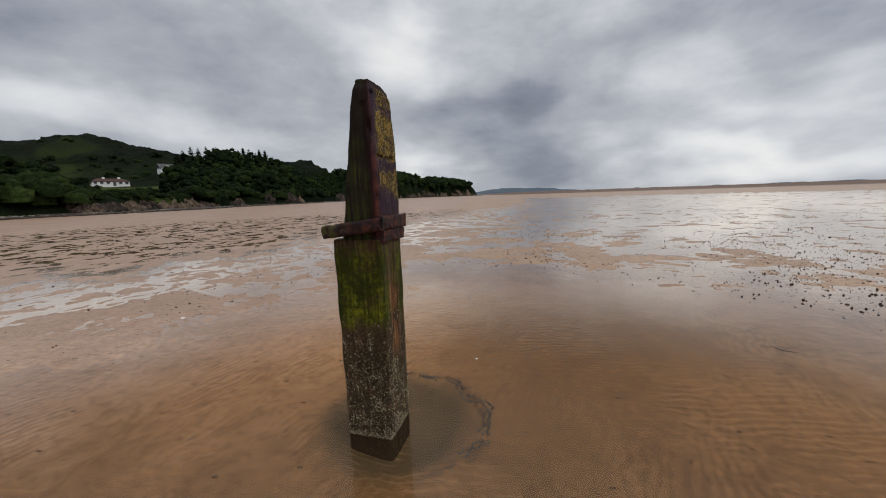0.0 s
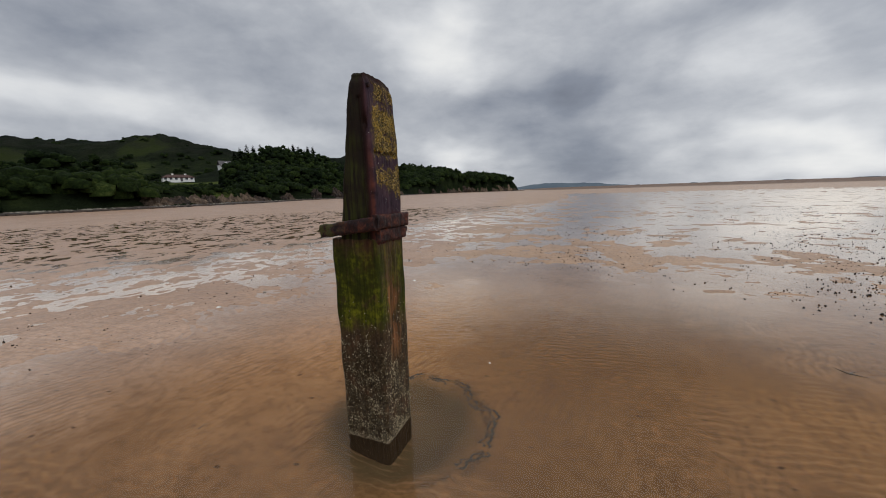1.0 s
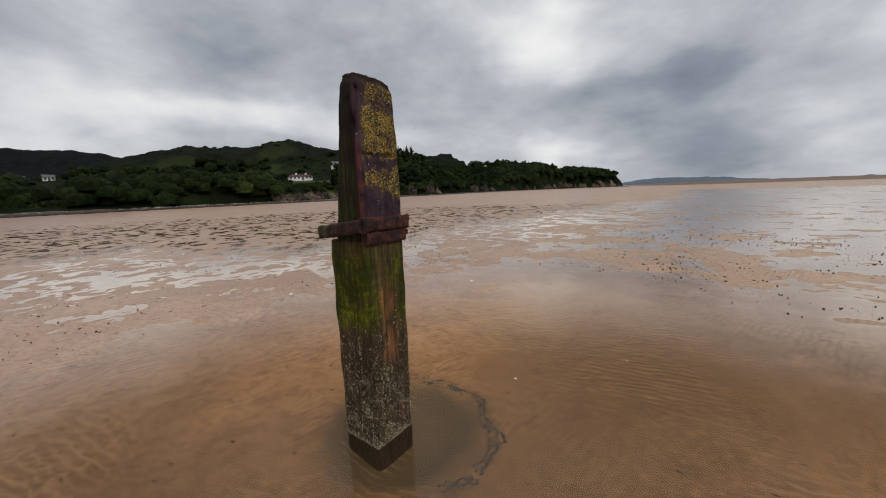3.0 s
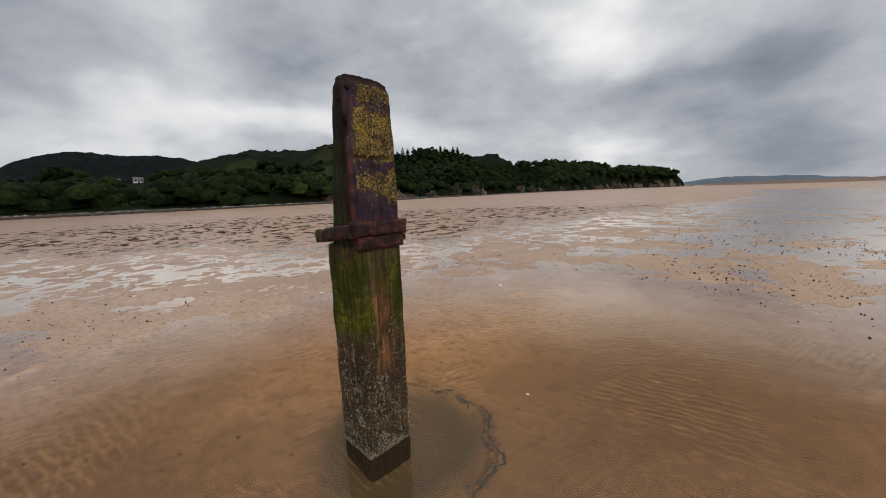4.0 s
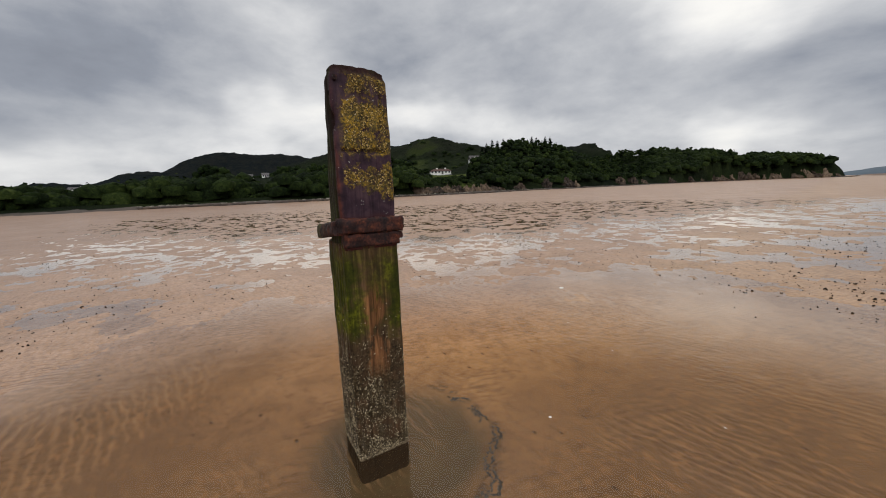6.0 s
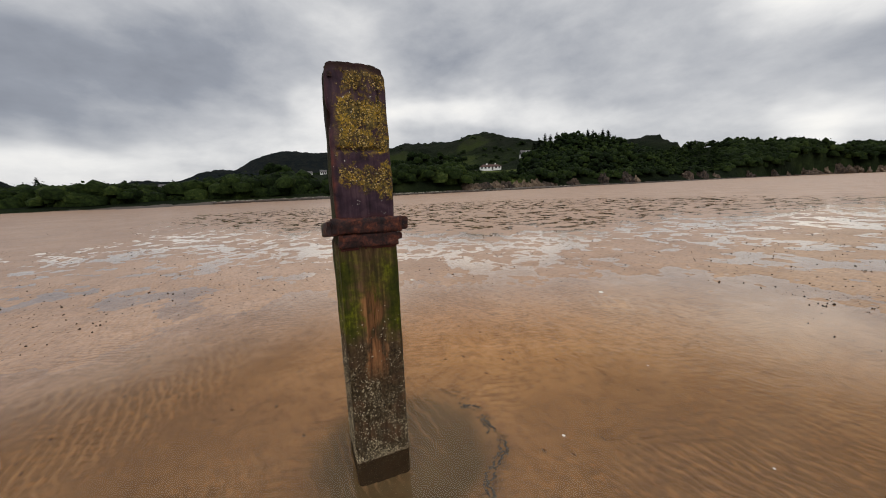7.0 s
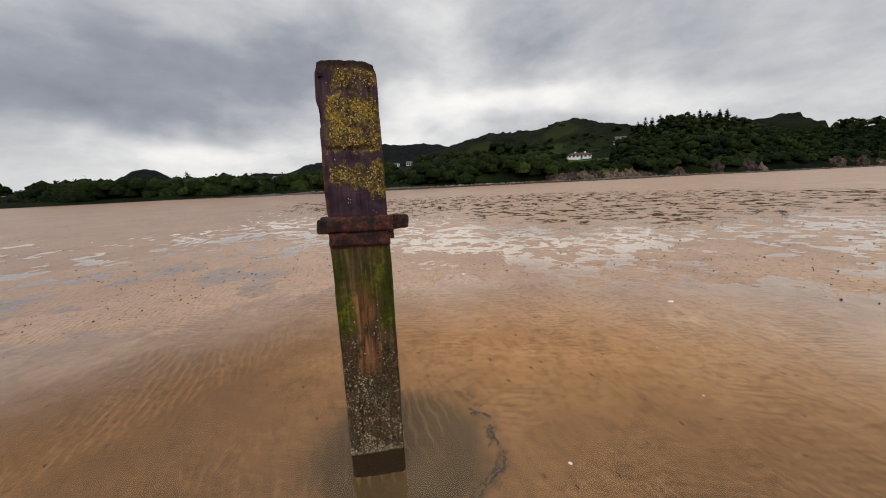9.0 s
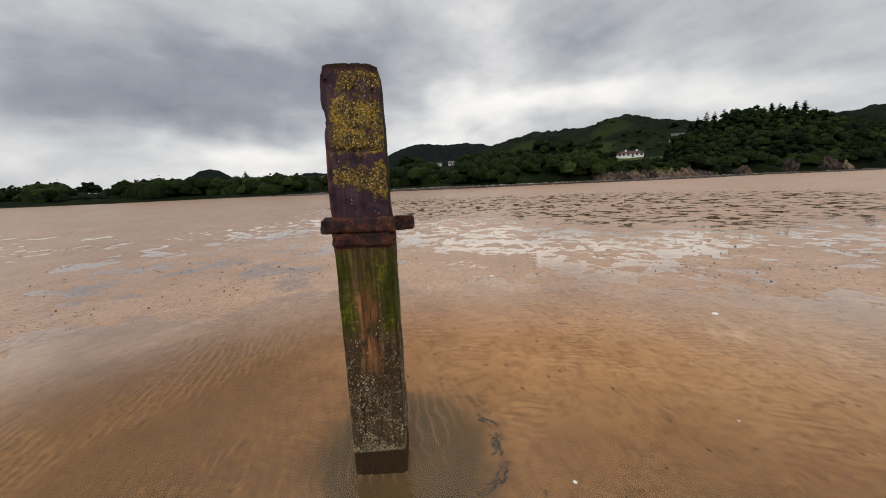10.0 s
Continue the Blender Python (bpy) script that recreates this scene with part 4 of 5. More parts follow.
def far_hills():
    b = np.linspace(-75, 6, 400)[None, :]
    r = np.array([3000, 3200, 3500, 3800])[:, None]
    f = np.array([0.0, 0.6, 1.0, 0.2])[:, None]
    crest = 52 * np.exp(-((b + 5) / 5.5) ** 2) + 24 * np.exp(-((b + 11) / 3.0) ** 2) + 14 * rise(-b, 8, 14) + 5 * fbm(b * 1.1, b * 0 + 2, 4, 97)
    z = np.maximum(crest, 1) * f - 2
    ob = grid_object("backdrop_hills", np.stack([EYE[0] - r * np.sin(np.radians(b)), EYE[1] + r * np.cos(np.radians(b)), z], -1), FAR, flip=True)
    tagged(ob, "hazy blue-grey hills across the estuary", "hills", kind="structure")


far_hills()


def land_at(x, y):
    return float(land_height(np.array([[x]]), np.array([[y]]))[0, 0])


def on_land(az, el, near=95.0, far=1500.0):
    """The place on the hillside that is seen at a bearing and height from the walk."""
    r = near
    while r < far:
        p = bearing(az, r)
        if land_at(p.x, p.y) >= EYE[2] + r * math.tan(radians(el)):
            break
        r += 2.0
    p = bearing(az, r)
    p.z = land_at(p.x, p.y)
    return p, r


# ---- trees ----
def clump_shape(divisions):
    ball = bmesh.new()
    bmesh.ops.create_icosphere(ball, subdivisions=divisions, radius=1.0)
    v = np.array([tuple(q.co) for q in ball.verts])
    f = [tuple(q.index for q in t.verts) for t in ball.faces if t.calc_center_median().z > -0.45]
    ball.free()
    return v, f


def crown_mesh(seed, radius, height, clumps, divisions, leaves, size):
    """A broad crown: many leafy clumps heaped in a dome, with loose sprays that break the outline."""
    rng = np.random.default_rng(seed)
    shape, tris = clump_shape(divisions)
    verts, faces, n = [], [], 0
    spots = []
    lean = rng.normal(size=2) * 0.08
    for k in range(clumps):
        f = (k + 0.5) / clumps
        up = 0.12 + 0.74 * f ** 0.8
        a = k * 2.4 + rng.uniform(-0.5, 0.5)
        q = radius * 0.66 * math.sqrt(max(0.02, 1 - (2 * up - 0.75) ** 2 / 1.35)) * rng.uniform(0.55, 1.05)
        c = np.array([q * math.cos(a) + lean[0] * radius * up, q * math.sin(a) + lean[1] * radius * up, height * up * rng.uniform(0.92, 1.05)])
        r = radius * rng.uniform(0.24, 0.40) * (1.55 if clumps < 8 else 1.0) * (1.15 - 0.35 * up)
        jag = rng.uniform(0.76, 1.22, (len(shape), 1))
        verts.append(c + shape * jag * r * np.array([1, 1, 0.8]))
        faces += [tuple(n + i for i in t) for t in tris]
        n += len(shape)
        spots.append((c, r))
    for i in range(leaves):
        c, r = spots[rng.integers(len(spots))]
        out = rng.normal(size=3)
        out[2] = abs(out[2]) * 0.8
        out /= np.linalg.norm(out)
        p = c + out * r * rng.uniform(0.85, 1.1)
        a = np.cross(out, rng.normal(size=3))
        a /= np.linalg.norm(a)
        b = np.cross(a, out + 0.6 * rng.normal(size=3))
        b /= np.linalg.norm(b)
        w = size * rng.uniform(0.6, 1.3)
        verts.append(np.array([p - a * w, p - b * w * 0.7, p + a * w, p + b * w * 0.7]))
        faces.append((n, n + 1, n + 2, n + 3))
        n += 4
    return np.concatenate(verts), faces


def conifer_mesh(seed, radius, height):
    """A spire: drooping boughs in uneven whorls."""
    rng = np.random.default_rng(seed)
    verts, faces = [], []
    z = height * 0.12
    while z < height * 0.98:
        f = 1 - z / height
        reach = radius * (f ** 0.55) * rng.uniform(0.7, 1.15) + 0.12
        for k in range(rng.integers(6, 9)):
            a = rng.uniform(0, 6.28)
            out = np.array([math.cos(a), math.sin(a), -0.25])
            side = np.array([-math.sin(a), math.cos(a), 0])
            ln = reach * rng.uniform(0.65, 1.1)
            for s0, s1, wd in ((0.0, 0.45, 0.42), (0.35, 0.75, 0.34), (0.65, 1.0, 0.2)):
                i = len(verts)
                p0, p1 = np.array([0, 0, z]) + out * ln * s0, np.array([0, 0, z + rng.uniform(-0.1, 0.1)]) + out * ln * s1
                wv = side * ln * wd + np.array([0, 0, -ln * 0.10])
                wu = side * ln * wd * 0.9 + np.array([0, 0, ln * 0.10])
                verts += [p0 - wv, p1 - wv * 0.6, p1 + wu * 0.6, p0 + wu]
                faces.append((i, i + 1, i + 2, i + 3))
        z += height * rng.uniform(0.028, 0.05)
    return np.array(verts), faces


def trunk_mesh(radius, height, seed):
    rng = np.random.default_rng(seed)
    verts, faces = [], []

    def limb(p, q, r0, r1):
        p, q = Vector(p), Vector(q)
        ax = (q - p).normalized()
        s = ax.orthogonal().normalized()
        t = ax.cross(s)
        k = len(verts)
        for c, r in ((p, r0), ((p + q) / 2 + s * r0 * 0.4, (r0 + r1) / 2), (q, r1)):
            for i in range(6):
                a = i * math.pi / 3
                verts.append(c + (s * math.cos(a) + t * math.sin(a)) * r)
        for j in range(2):
            for i in range(6):
                n = (i + 1) % 6
                faces.append((k + j * 6 + i, k + j * 6 + n, k + j * 6 + 6 + n, k + j * 6 + 6 + i))

    limb((0, 0, -0.6), (0, 0, height), radius, radius * 0.6)
    for i in range(4):
        a = i * 1.6 + rng.uniform(0, 0.6)
        limb((0, 0, height * rng.uniform(0.6, 0.95)), (height * 0.6 * math.cos(a), height * 0.6 * math.sin(a), height * 1.6), radius * 0.5, radius * 0.2)
    return np.array([tuple(v) for v in verts]), faces


BROAD = [crown_mesh(s, 4.8, 8.6, 16, 2, 190, 0.27) for s in range(5)]
THICK = [crown_mesh(20 + s, 4.7, 8.2, 8, 2, 24, 0.34) for s in range(6)]
SPIRE = [conifer_mesh(40 + s, 4.2, 13.0) for s in range(3)]
BUSH = [crown_mesh(60 + s, 2.4, 2.5, 5, 1, 14, 0.24) for s in range(4)]


def tree_maker(name, crown, mat, trunk_h, trunk_r, label, category, seed, lift):
    """A tree with its trunk and crown, to be copied."""
    root = new(name)
    tv, tf = trunk_mesh(trunk_r, trunk_h, seed)
    mesh_object("trunk", tv, tf, BARK, root)
    v, f = crown
    mesh_object("crown", v + np.array([0, 0, lift]), f, mat, root)
    tagged(root, label, category, "trees along the shore")
    return root


class Wood:
    """Many plants joined into one mesh."""

    def __init__(self):
        self.v, self.f, self.n = [], [], 0

    def plant(self, model, p, scale, turn, squash=1.0):
        v, f = model
        c, s = math.cos(turn), math.sin(turn)
        q = np.stack([(v[:, 0] * c - v[:, 1] * s) * scale, (v[:, 0] * s + v[:, 1] * c) * scale, v[:, 2] * scale * squash], -1) + np.array(p)
        self.v.append(q)
        self.f += [tuple(i + self.n for i in t) for t in f]
        self.n += len(v)

    def done(self, name, mat, label, category):
        ob = mesh_object(name, np.concatenate(self.v), self.f, mat, None, label)
        return tagged(ob, category=category, kind="stuff")


rng = random.Random(21)
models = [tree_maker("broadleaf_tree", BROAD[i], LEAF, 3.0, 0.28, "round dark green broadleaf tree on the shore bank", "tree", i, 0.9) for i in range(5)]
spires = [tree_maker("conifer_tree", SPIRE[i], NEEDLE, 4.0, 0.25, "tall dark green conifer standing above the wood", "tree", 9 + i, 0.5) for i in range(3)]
used = {}


def set_tree(kind, p, scale, turn, squash=1.0):
    m = pose(p.x, p.y, p.z - 0.4, 0, 0, math.degrees(turn)) @ Matrix.Diagonal((scale, scale, scale * squash, 1))
    if kind in used:
        ob = copy_thing(kind, m)
        ob.matrix_basis = m
    else:
        kind.matrix_basis = m
        used[kind] = True


SITES = {}
for key, az_, el_, near_ in (("bungalow", 48.3, 2.35, 95), ("gabled", 42.9, 4.0, 250), ("twin", 89.8, 0.45, 320), ("white", 93.6, 0.3, 300), ("high", 76.4, 2.5, 300), ("low", 74.4, 2.0, 280), ("hut", 120.7, -0.2, 230)):
    SITES[key] = (az_, *on_land(az_, el_, near_))
for key, az_, el_, r_ in (("twin", 89.8, 0.72, 330.0), ("white", 93.9, 0.62, 310.0)):
    p = bearing(az_, r_)
    p.z = max(land_at(p.x, p.y), EYE[2] + r_ * math.tan(radians(el_)))
    SITES[key] = (az_, p, r_)


def before_house(az, r):
    """Ground kept low so that a house stands clear of the wood in front of it."""
    for a, _, far_ in SITES.values():
        half = math.degrees((7.0 if a < 60 else 10.0) / far_)
        if abs(az - a) < half and r < far_ + 5:
            return True
    return False


def clearing(az, r, z):
    """Open ground in front of the bungalow and in the fields."""
    el = math.degrees(math.atan2(z - EYE[2], r))
    return (43.2 < az < 52.5 and 0.6 < el < 2.4) or (52.5 < az < 56.5 and 2.6 < el < 4.0) or (46.4 < az < 50.3 and 1.2 < el < 3.4) or (41.9 < az < 43.8 and 3.3 < el < 4.5)


wood, scrub = Wood(), Wood()
count = 0
# the wooded bank: rows from the shore upward
for i in range(2350):
    az_ = rng.uniform(-0.5, 43) if rng.random() < 0.58 else rng.uniform(43, 132)
    q = rng.random()
    p = bearing(az_, 100)
    # distance inland along the bearing
    r_ = None
    step = 70.0
    while step < 460:
        t = bearing(az_, step)
        if float(SHORE(np.float64(t.y))) - t.x > 5:
            r_ = step
            break
        step += 3
    if r_ is None:
        continue
    deep = (2 + 150 * q ** 1.3) if az_ < 43 else (2 + 330 * q ** 1.25) if az_ < 84 else (6 + 330 * q ** 1.2) if az_ < 96 else (150 + 330 * q)
    r_ += deep
    p = bearing(az_, r_)
    p.z = land_at(p.x, p.y)
    if p.z < 0.6 or clearing(az_, r_, p.z) or (before_house(az_, r_) and az_ > 50) or (41.4 < az_ < 44.4 and 185 < r_ < 262):
        continue
    if az_ > 43 and q > 0.25 and fbm(np.float64(p.x * 0.02), np.float64(p.y * 0.02), 3, 101) < -0.15:
        continue
    size = (0.4 + 0.75 * rng.random() ** 1.4) * (1.0 if az_ < 43 else 0.72) * (0.6 if deep < 12 else 1.0)
    if az_ < 26:
        size *= 0.68
    if 84 < az_:
        size *= (0.62 if deep > 60 else 0.42) * ((0.24 if 87.5 < az_ < 96 else 0.42) if az_ < 97 and r_ < 335 else 1.0)
    turn, k = rng.uniform(0, 6.28), rng.randrange(5)
    if deep < 30 and count < 290:
        set_tree(models[k], p, size, turn, rng.uniform(0.85, 1.1))
        count += 1
    else:
        wood.plant(THICK[k], (p.x, p.y, p.z + 0.6), size, turn, rng.uniform(0.85, 1.15))
# the dark conifers on the skyline
for az_, el_, tall in ((41.6, 5.6, 0.8), (40.9, 5.7, 0.95), (40.0, 5.8, 1.05), (39.2, 5.8, 0.95), (38.3, 5.8, 1.0), (37.2, 5.6, 0.95), (36.2, 5.6, 0.85), (34.6, 5.5, 0.85), (34.0, 5.6, 1.05), (33.3, 5.6, 1.0), (32.5, 5.6, 0.9), (32.0, 5.5, 1.15), (31.3, 5.5, 1.2), (30.4, 5.4, 0.95), (104.8, 1.0, 0.95)):
    r_ = 300.0 if az_ < 50 else 260.0
    p = bearing(az_, r_)
    p.z = land_at(p.x, p.y)
    set_tree(spires[rng.randrange(3)], p, tall, rng.uniform(0, 6.28))
for az_, size in ((120.9, 0.62), (120.3, 0.5), (127.0, 0.45), (116.0, 0.36)):
    p = bearing(az_, 210.0)
    p.z = land_at(p.x, p.y)
    set_tree(models[rng.randrange(5)], p, size, rng.uniform(0, 6.28))
# bushes and scrub over the slopes
for i in range(2100):
    az_, r_ = rng.uniform(20, 132), 72 + 620 * rng.random() ** 1.6
    p = bearing(az_, r_)
    p.z = land_at(p.x, p.y)
    if p.z < 0.7:
        continue
    open_ = clearing(az_, r_, p.z)
    if r_ > 540 or (before_house(az_, r_) and r_ > (105 if az_ < 60 else 0)):
        continue
    size = rng.uniform(0.5, 1.5) * (1 if r_ < 300 else 1.5)
    if open_:
        el_ = math.degrees(math.atan2(p.z - EYE[2], r_))
        if rng.random() < 0.3 or (46.2 < az_ < 50.5 and el_ > 1.5):
            continue
        size = rng.uniform(0.3, 0.7)
    if fbm(np.float64(p.x * 0.03), np.float64(p.y * 0.03), 3, 107) < -0.25:
        continue
    scrub.plant(BUSH[rng.randrange(3)], (p.x, p.y, p.z - 0.2), size * (1.0 if az_ < 90 else 0.6), rng.uniform(0, 6.28), 1.0)
# thickets that roughen the higher slopes
for i in range(450):
    az_, r_ = rng.uniform(17, 112), 330 + 420 * rng.random()
    p = bearing(az_, r_)
    p.z = land_at(p.x, p.y)
    if before_house(az_, r_) or fbm(np.float64(p.x * 0.015), np.float64(p.y * 0.015), 3, 109) < -0.1:
        continue
    scrub.plant(BUSH[rng.randrange(3)], (p.x, p.y, p.z - 2.6), rng.uniform(1.5, 2.6), rng.uniform(0, 6.28), 0.7)
# thickets down the face of the headland
for i in range(1100):
    az_, r_ = rng.uniform(0.5, 18), rng.uniform(265, 400)
    p = bearing(az_, r_)
    p.z = land_at(p.x, p.y)
    if p.z > 1.2:
        scrub.plant(BUSH[rng.randrange(3)], (p.x, p.y, p.z - 0.8), rng.uniform(1.0, 2.3), rng.uniform(0, 6.28), 1.1)
# bushes that hang down to the top of the rocks
for i in range(1350):
    az_ = rng.uniform(1, 124) if i < 1100 else rng.uniform(2, 17)
    step = 66.0
    while step < 440:
        p = bearing(az_, step)
        if float(SHORE(np.float64(p.y))) - p.x > 3.0:
            break
        step += 2.5
    p = bearing(az_, step + (16 if i < 1100 else 34) * rng.random() ** 1.3)
    low = 0.28 if before_house(az_, 60) else 1.0
    p.z = land_at(p.x, p.y)
    scrub.plant(BUSH[rng.randrange(3)], (p.x, p.y, p.z - 0.3), low * (0.5 if 43 < az_ < 53 else 1.0) * rng.uniform(0.6, 1.4) * (1.3 if az_ < 17 or 66 < az_ < 94 else 1.0), rng.uniform(0, 6.28), 0.9)
# low bracken and gorse on the open slope below the bungalow
for i in range(900):
    p, r_ = None, 0
    a_ = rng.uniform(42, 60)
    step = 64.0
    while step < 200:
        p = bearing(a_, step)
        if float(SHORE(np.float64(p.y))) - p.x > 3.0:
            break
        step += 2.5
    r_ = step + 70 * rng.random() ** 1.4
    p = bearing(a_, r_)
    p.z = land_at(p.x, p.y)
    if math.degrees(math.atan2(p.z - EYE[2], r_)) > 1.75:
        continue
    scrub.plant(BUSH[rng.randrange(4)], (p.x, p.y, p.z - 0.25), rng.uniform(0.16, 0.5), rng.uniform(0, 6.28), 0.8)
# trees close in front of the two houses by the far beach hide their footings
for key in ("twin", "white"):
    a0, p0, r0 = SITES[key]
    for k in range(9):
        p = bearing(a0 + math.degrees((k - 4) * 2.0 / r0), r0 - 11 - 3 * rng.random())
        g = land_at(p.x, p.y)
        wood.plant(THICK[k % 6], (p.x, p.y, g), (p0.z + rng.uniform(-0.6, 0.2) - g) / 9.2, rng.uniform(0, 6.28), 1.0)
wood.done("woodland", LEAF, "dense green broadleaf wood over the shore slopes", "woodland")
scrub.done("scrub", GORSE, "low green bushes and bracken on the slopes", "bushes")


# ---- rocks along the shore ----
def rock(name, p, size, seed, mat, label, group):
    """A cleft outcrop: a block cut by noise into ribs and ledges."""
    bm = bmesh.new()
    bmesh.ops.create_icosphere(bm, subdivisions=4, radius=1.0)
    off = Vector((seed * 3.7, seed * 1.3, 0))
    for v in bm.verts:
        q = v.co.copy()
        ridge = 1 - abs(noise.noise(Vector((q.x * 3.0, q.y * 3.0, q.z * 0.8)) + off)) * 2.2
        ledge = noise.fractal(q * 2.0 + off, 1.0, 2.0, 4)
        k = 0.74 + 0.27 * ridge + 0.26 * ledge
        taper = 1 - 0.42 * max(q.z, 0.0) ** 1.5
        v.co = Vector((q.x * size[0] * taper, q.y * size[1] * taper, max(q.z, -0.3) * size[2])) * k
    me = bpy.data.meshes.new(name)
    bm.to_mesh(me)
    bm.free()
    me.materials.append(mat)
    ob = new(name, me)
    ob.matrix_world = pose(p.x, p.y, p.z, 0, 0, rng.uniform(0, 360))
    return tagged(ob, label, "rock", group)


def shore_point(az_, inland):
    step = 55.0
    while step < 480:
        t = bearing(az_, step)
        if float(SHORE(np.float64(t.y))) - t.x > inland:
            return t, step
        step += 0.7
    return bearing(az_, step), step


def shoreline():
    k = 0
    # brown cliff outcrops; bearing, height and width in metres
    outcrops = [(a, rng.uniform(1.3, 2.5), rng.uniform(1.5, 2.6)) for a in np.arange(38.5, 52.5, 0.62)]
    outcrops += [(35.6, 2.6, 2.2), (36.3, 1.6, 1.5), (31.6, 4.0, 3.0), (28.6, 4.2, 3.6), (27.4, 2.6, 2.4), (21.5, 4.4, 3.4), (19.9, 4.6, 3.4), (18.6, 3.0, 3.0), (15.5, 4.0, 5), (13.6, 4.4, 6), (12.2, 3.4, 4)]
    outcrops += [(a, rng.uniform(3.5, 8.0), rng.uniform(4, 8)) for a in np.arange(0.4, 11.5, 0.8)]
    for a, hgt, wid in outcrops:
        p, r_ = shore_point(a, 1.0)
        p.z = 0.1
        k += 1
        rock("rock_outcrop", p, (wid, wid * 0.7, hgt), k, ROCK, "brown cleft rock outcrop at the foot of the shore", "shore outcrops")
    stones, weedy = Wood(), Wood()
    ball = bmesh.new()
    bmesh.ops.create_icosphere(ball, subdivisions=1, radius=1.0)
    base = np.array([tuple(v.co) for v in ball.verts])
    tris = [tuple(v.index for v in f.verts) for f in ball.faces]
    ball.free()
    kinds = [(base * (1 + 0.35 * (np.random.default_rng(s).random((len(base), 1)) - 0.5)) * np.array([1.2, 0.8, 0.6]), tris) for s in range(5)]
    for i in range(4200):
        a = rng.uniform(12, 90)
        pale = rng.random() < (0.5 if 50 < a < 66 else 0.3)
        p, r_ = shore_point(a, rng.uniform(-2.5, 1.5) if pale else rng.uniform(-5.0, -1.0))
        s = rng.uniform(0.12, 0.42) if pale else rng.uniform(0.2, 0.55)
        z = 0.28 if pale else 0.12
        (stones if pale else weedy).plant(kinds[i % 5], (p.x, p.y, z), s, rng.uniform(0, 6.28))
    for i in range(500):
        a = rng.uniform(-1.6, 12)
        p, r_ = shore_point(max(a, -0.8), rng.uniform(-5, 0))
        weedy.plant(kinds[i % 5], (p.x + rng.uniform(-4, 6) * (a < 0), p.y, 0.2), rng.uniform(0.3, 1.2), rng.uniform(0, 6.28))
    stones.done("shingle", PALE_ROCK, "pale stones along the top of the beach", "stones")
    weedy.done("weedy_stones", DARK_ROCK, "dark weed-covered stones at the tide line", "stones")


shoreline()


def tide_bank():
    """The low dark bank of weed and mud under the rocks."""
    y = np.linspace(-70, 405, 700)[None, :]
    across = np.array([7.0, 5.0, 3.5, 2.0, 0.5, -1.0])[:, None]
    up = np.array([-0.05, 0.12, 0.3, 0.42, 0.45, 0.3])[:, None]
    x = SHORE(y) + across * (0.8 + 0.35 * fbm(y * 0.11, y * 0 + 1.0, 4, 111))
    z = up * (0.85 + 0.5 * fbm(x * 0.5, y * 0.5, 4, 113)) * (1 - 0.75 * rise(-y, 2, 25))
    ob = grid_object("tide_bank", np.stack([x, y + 0 * x, z], -1), DARK_ROCK)
    tagged(ob, "dark weedy bank at the foot of the shore rocks", "bank", kind="structure")


tide_bank()


# ---- houses on the slope ----
def block(verts, faces, x0, x1, y0, y1, z0, z1):
    k = len(verts)
    verts += [(x0, y0, z0), (x1, y0, z0), (x1, y1, z0), (x0, y1, z0), (x0, y0, z1), (x1, y0, z1), (x1, y1, z1), (x0, y1, z1)]
    faces += [(k, k + 3, k + 2, k + 1), (k + 4, k + 5, k + 6, k + 7)] + [(k + i, k + (i + 1) % 4, k + 4 + (i + 1) % 4, k + 4 + i) for i in range(4)]


def box_part(name, parent, mat, x0, x1, y0, y1, z0, z1, label=""):
    v, f = [], []
    block(v, f, x0, x1, y0, y1, z0, z1)
    return mesh_object(name, v, f, mat, parent, label, False)


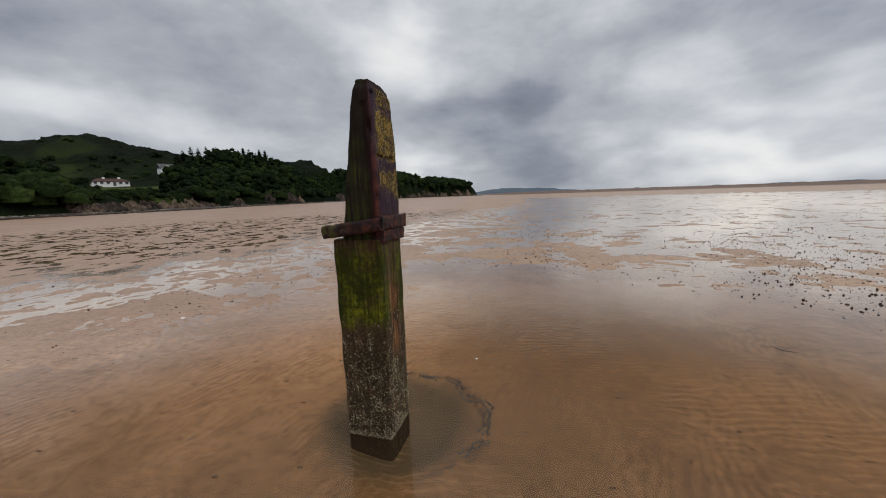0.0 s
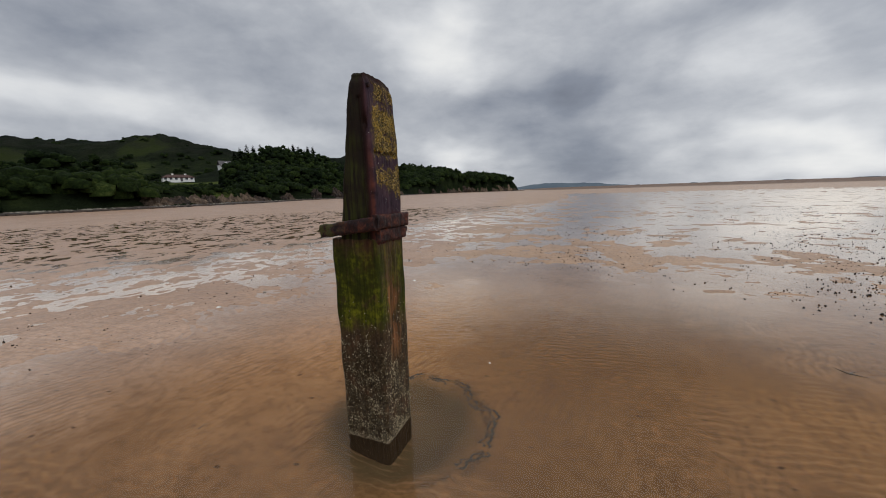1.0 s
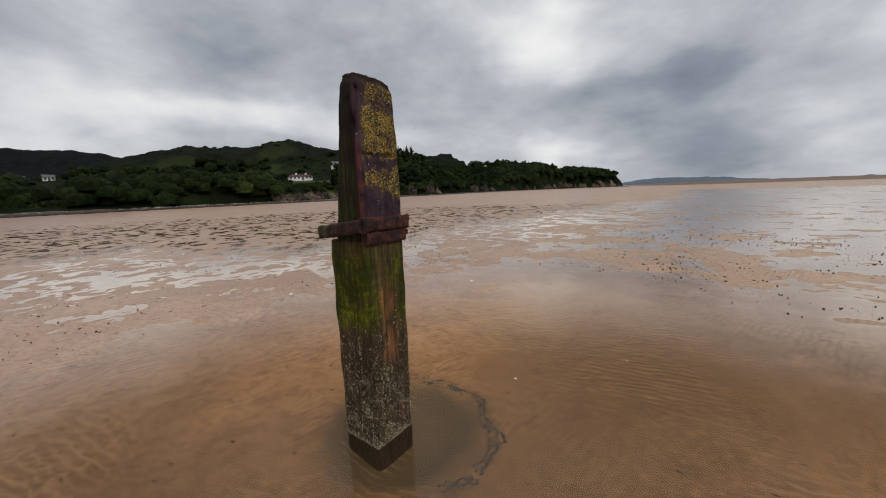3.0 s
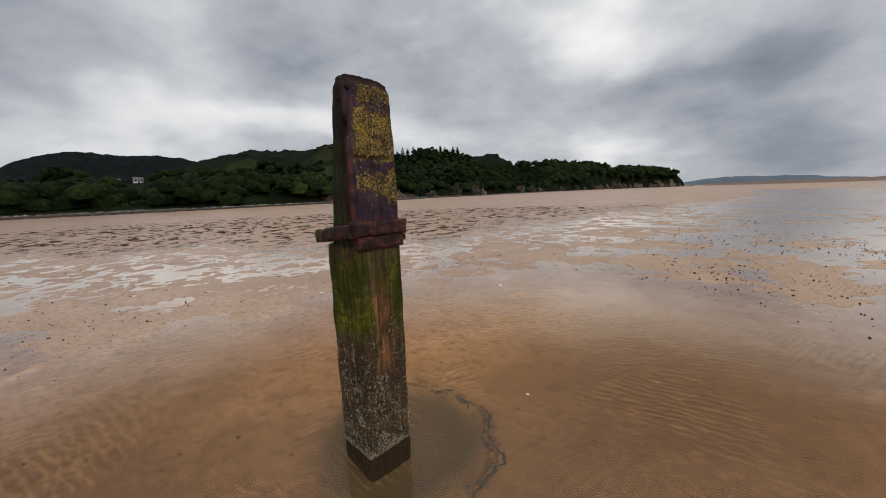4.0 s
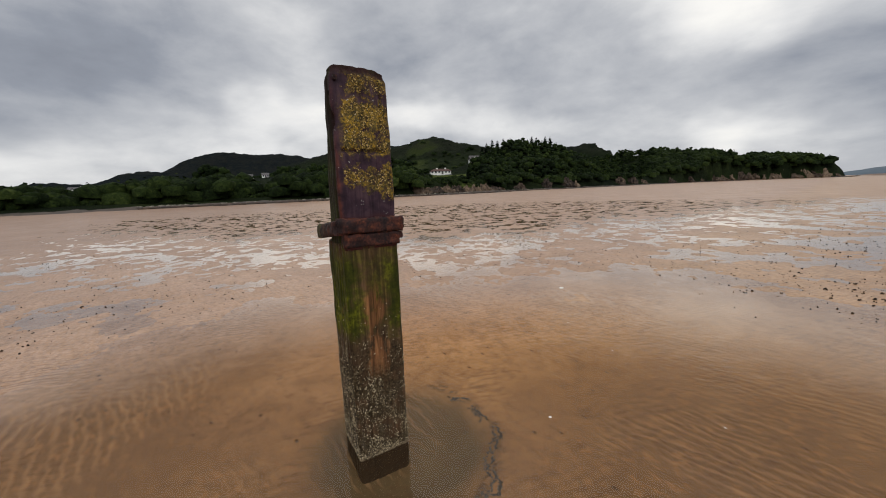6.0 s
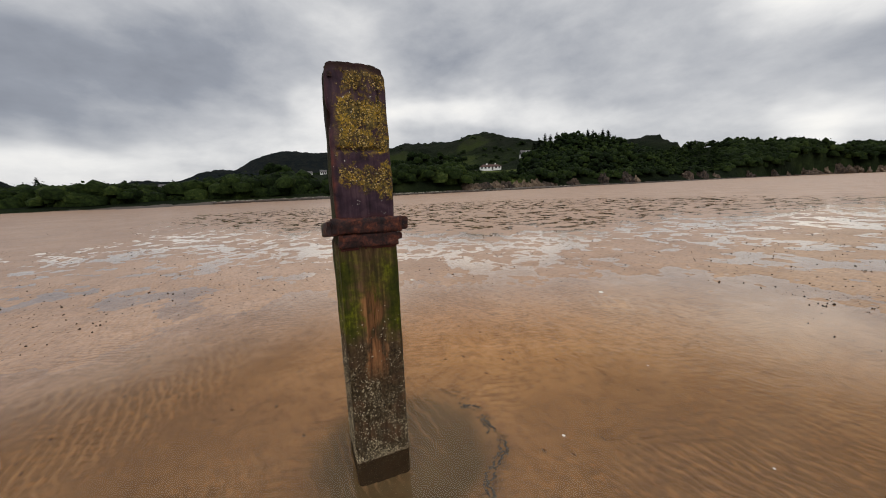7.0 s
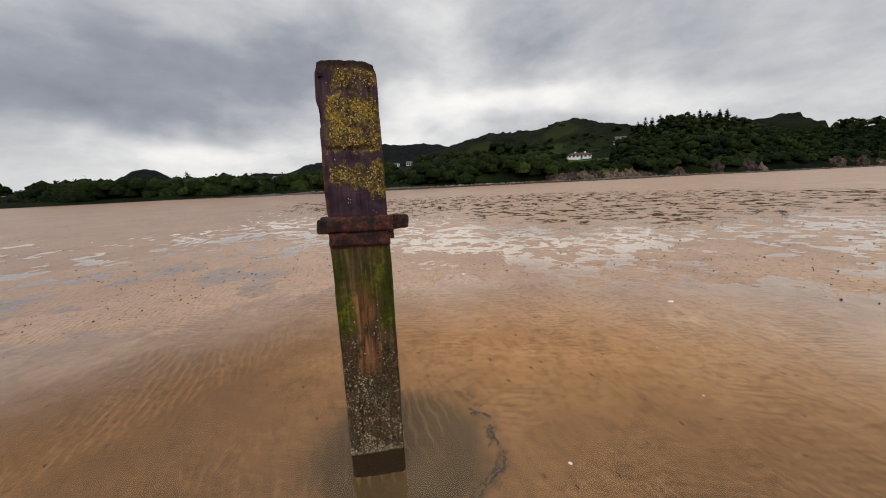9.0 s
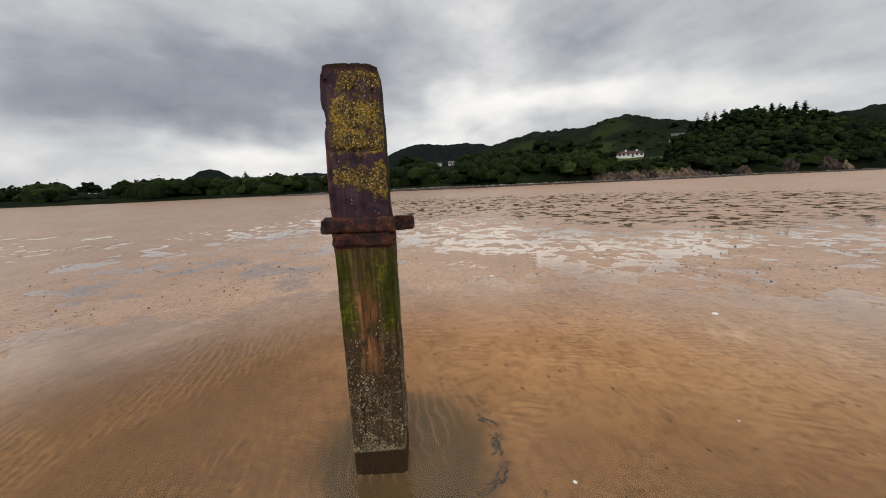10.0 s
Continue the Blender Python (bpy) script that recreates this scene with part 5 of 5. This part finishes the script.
def house(p, face_az, wide, deep, wall_h, roof_h, roof_mat, label, hip=0.0, gable_front=0, chimneys=(), windows=4):
    """A rendered house: walls, pitched or hipped roof, chimneys, windows with frames and a door. Its front looks along -y."""
    root = new("house")
    d2, w2, o = deep / 2, wide / 2, 0.35
    v, f = [], []
    block(v, f, -w2, w2, -d2, d2, -4.0, wall_h)
    if not hip and not gable_front:
        k = len(v)
        v += [(-w2, -d2, wall_h), (-w2, d2, wall_h), (-w2, 0, wall_h + roof_h), (w2, -d2, wall_h), (w2, d2, wall_h), (w2, 0, wall_h + roof_h)]
        f += [(k, k + 1, k + 2), (k + 3, k + 5, k + 4)]
    mesh_object("wall", v, f, WHITEWASH, root, "white rendered walls", False)
    inset = hip * w2
    v = [(-w2 - o, -d2 - o, wall_h - 0.1), (w2 + o, -d2 - o, wall_h - 0.1), (w2 + o, d2 + o, wall_h - 0.1), (-w2 - o, d2 + o, wall_h - 0.1), (-w2 - o + inset, 0, wall_h + roof_h), (w2 + o - inset, 0, wall_h + roof_h)]
    v += [(a, b, c + 0.18) for a, b, c in v]
    up = [(0, 1, 5, 4), (2, 3, 4, 5), (1, 2, 5), (3, 0, 4)]
    f = [tuple(6 + i for i in t) for t in up] + [t[::-1] for t in up] + [(0, 6, 7, 1), (1, 7, 8, 2), (2, 8, 9, 3), (3, 9, 6, 0)]
    if not hip:
        f = [(6, 7, 11, 10), (8, 9, 10, 11), (1, 0, 4, 5), (3, 2, 5, 4), (0, 6, 10, 4), (4, 10, 9, 3), (1, 5, 11, 7), (5, 2, 8, 11), (0, 1, 7, 6), (2, 3, 9, 8)]
    roof = mesh_object("roof", v, f, roof_mat, root, "", False)
    for cx in chimneys:
        c = box_part("chimney", root, WHITEWASH, cx - 0.45, cx + 0.45, -0.4, 0.4, wall_h + roof_h * 0.4, wall_h + roof_h + 0.7, "white chimney stack")
        box_part("chimney_pot", c, TILE, cx - 0.18, cx + 0.18, -0.18, 0.18, wall_h + roof_h + 0.7, wall_h + roof_h + 1.0)
    for g in range(gable_front):
        gx = -w2 + wide * (g + 0.5) / gable_front if gable_front > 1 else 0.0
        gw = min(wide * 0.36 / max(gable_front - 0.6, 0.6), 3.0)
        gz = wall_h + roof_h * 0.85
        v = [(gx - gw, -d2 - 0.6, -1.5), (gx + gw, -d2 - 0.6, -1.5), (gx + gw, -d2 - 0.6, wall_h), (gx, -d2 - 0.6, gz), (gx - gw, -d2 - 0.6, wall_h)]
        v += [(a, 0, c) for a, b, c in v]
        mesh_object("gable", v, [(0, 1, 2, 3, 4), (9, 8, 7, 6, 5), (1, 6, 7, 2), (5, 0, 4, 9)], WHITEWASH, root, "", False)
        v = [(gx - gw - 0.3, -d2 - 0.95, wall_h - 0.3), (gx, -d2 - 0.95, gz + 0.12), (gx + gw + 0.3, -d2 - 0.95, wall_h - 0.3)]
        v += [(a, 0.3, c) for a, b, c in v]
        v += [(a, b, c - 0.14) for a, b, c in v]
        mesh_object("gable_roof", v, [(0, 1, 4, 3), (1, 2, 5, 4), (6, 9, 10, 7), (7, 10, 11, 8), (0, 6, 7, 1), (1, 7, 8, 2), (0, 3, 9, 6), (2, 8, 11, 5)], roof_mat, root, "", False)
        win = box_part("window", root, PANE, gx - 0.8, gx + 0.8, -d2 - 0.66, -d2 - 0.58, wall_h - 1.6, wall_h + 0.2, "dark window")
        box_part("window_sill", win, WHITEWASH, gx - 0.95, gx + 0.95, -d2 - 0.8, -d2 - 0.58, wall_h - 1.74, wall_h - 1.6)
    for i in range(windows):
        wx_ = -w2 + wide * (i + 0.5) / windows
        if i == windows // 2:
            box_part("door", root, SLATE, wx_ - 0.5, wx_ + 0.5, -d2 - 0.06, -d2 + 0.02, 0, 2.05, "dark front door")
            continue
        win = box_part("window", root, PANE, wx_ - 0.55, wx_ + 0.55, -d2 - 0.05, -d2 + 0.03, 0.9, 2.05, "dark window")
        box_part("window_sill", win, WHITEWASH, wx_ - 0.7, wx_ + 0.7, -d2 - 0.2, -d2 + 0.02, 0.78, 0.9)
    root.matrix_world = pose(p.x, p.y, p.z, 0, 0, face_az)
    return tagged(root, label, "house")


p = SITES["bungalow"][1]
house(p, 55, 12.5, 7, 1.9, 1.4, TILE, "long white bungalow with a red-brown hipped roof", 0.4, 0, (-2.0, 3.2), 6)
p = SITES["gabled"][1]
house(p - Vector((0, 0, 0.8)), 60, 6.5, 5, 2.7, 2.6, SLATE, "white gabled house among trees above the wood", 0, 1, (), 3)
p = SITES["twin"][1]
house(p, 95, 8.4, 6, 3.7, 2.3, SLATE, "white house with two front gables among trees", 0, 2, (), 3)
p = SITES["white"][1]
house(p, 70, 8, 6, 3.2, 2.4, SLATE, "white house with a slate roof behind trees", 0, 1, (2.0,), 3)
p = SITES["high"][1]
house(p, 80, 6, 5, 2.6, 1.7, SLATE, "small white house high on the wooded slope", 0, 0, (), 3)
p = SITES["low"][1]
house(p, 80, 4.2, 4, 2.1, 1.4, SLATE, "low white cottage on the wooded slope", 0, 0, (), 3)
p = SITES["hut"][1]
house(p, 120, 3.0, 2.2, 1.2, 0.4, WHITEWASH, "small white hut by the beach", 0.3, 0, (), 3)
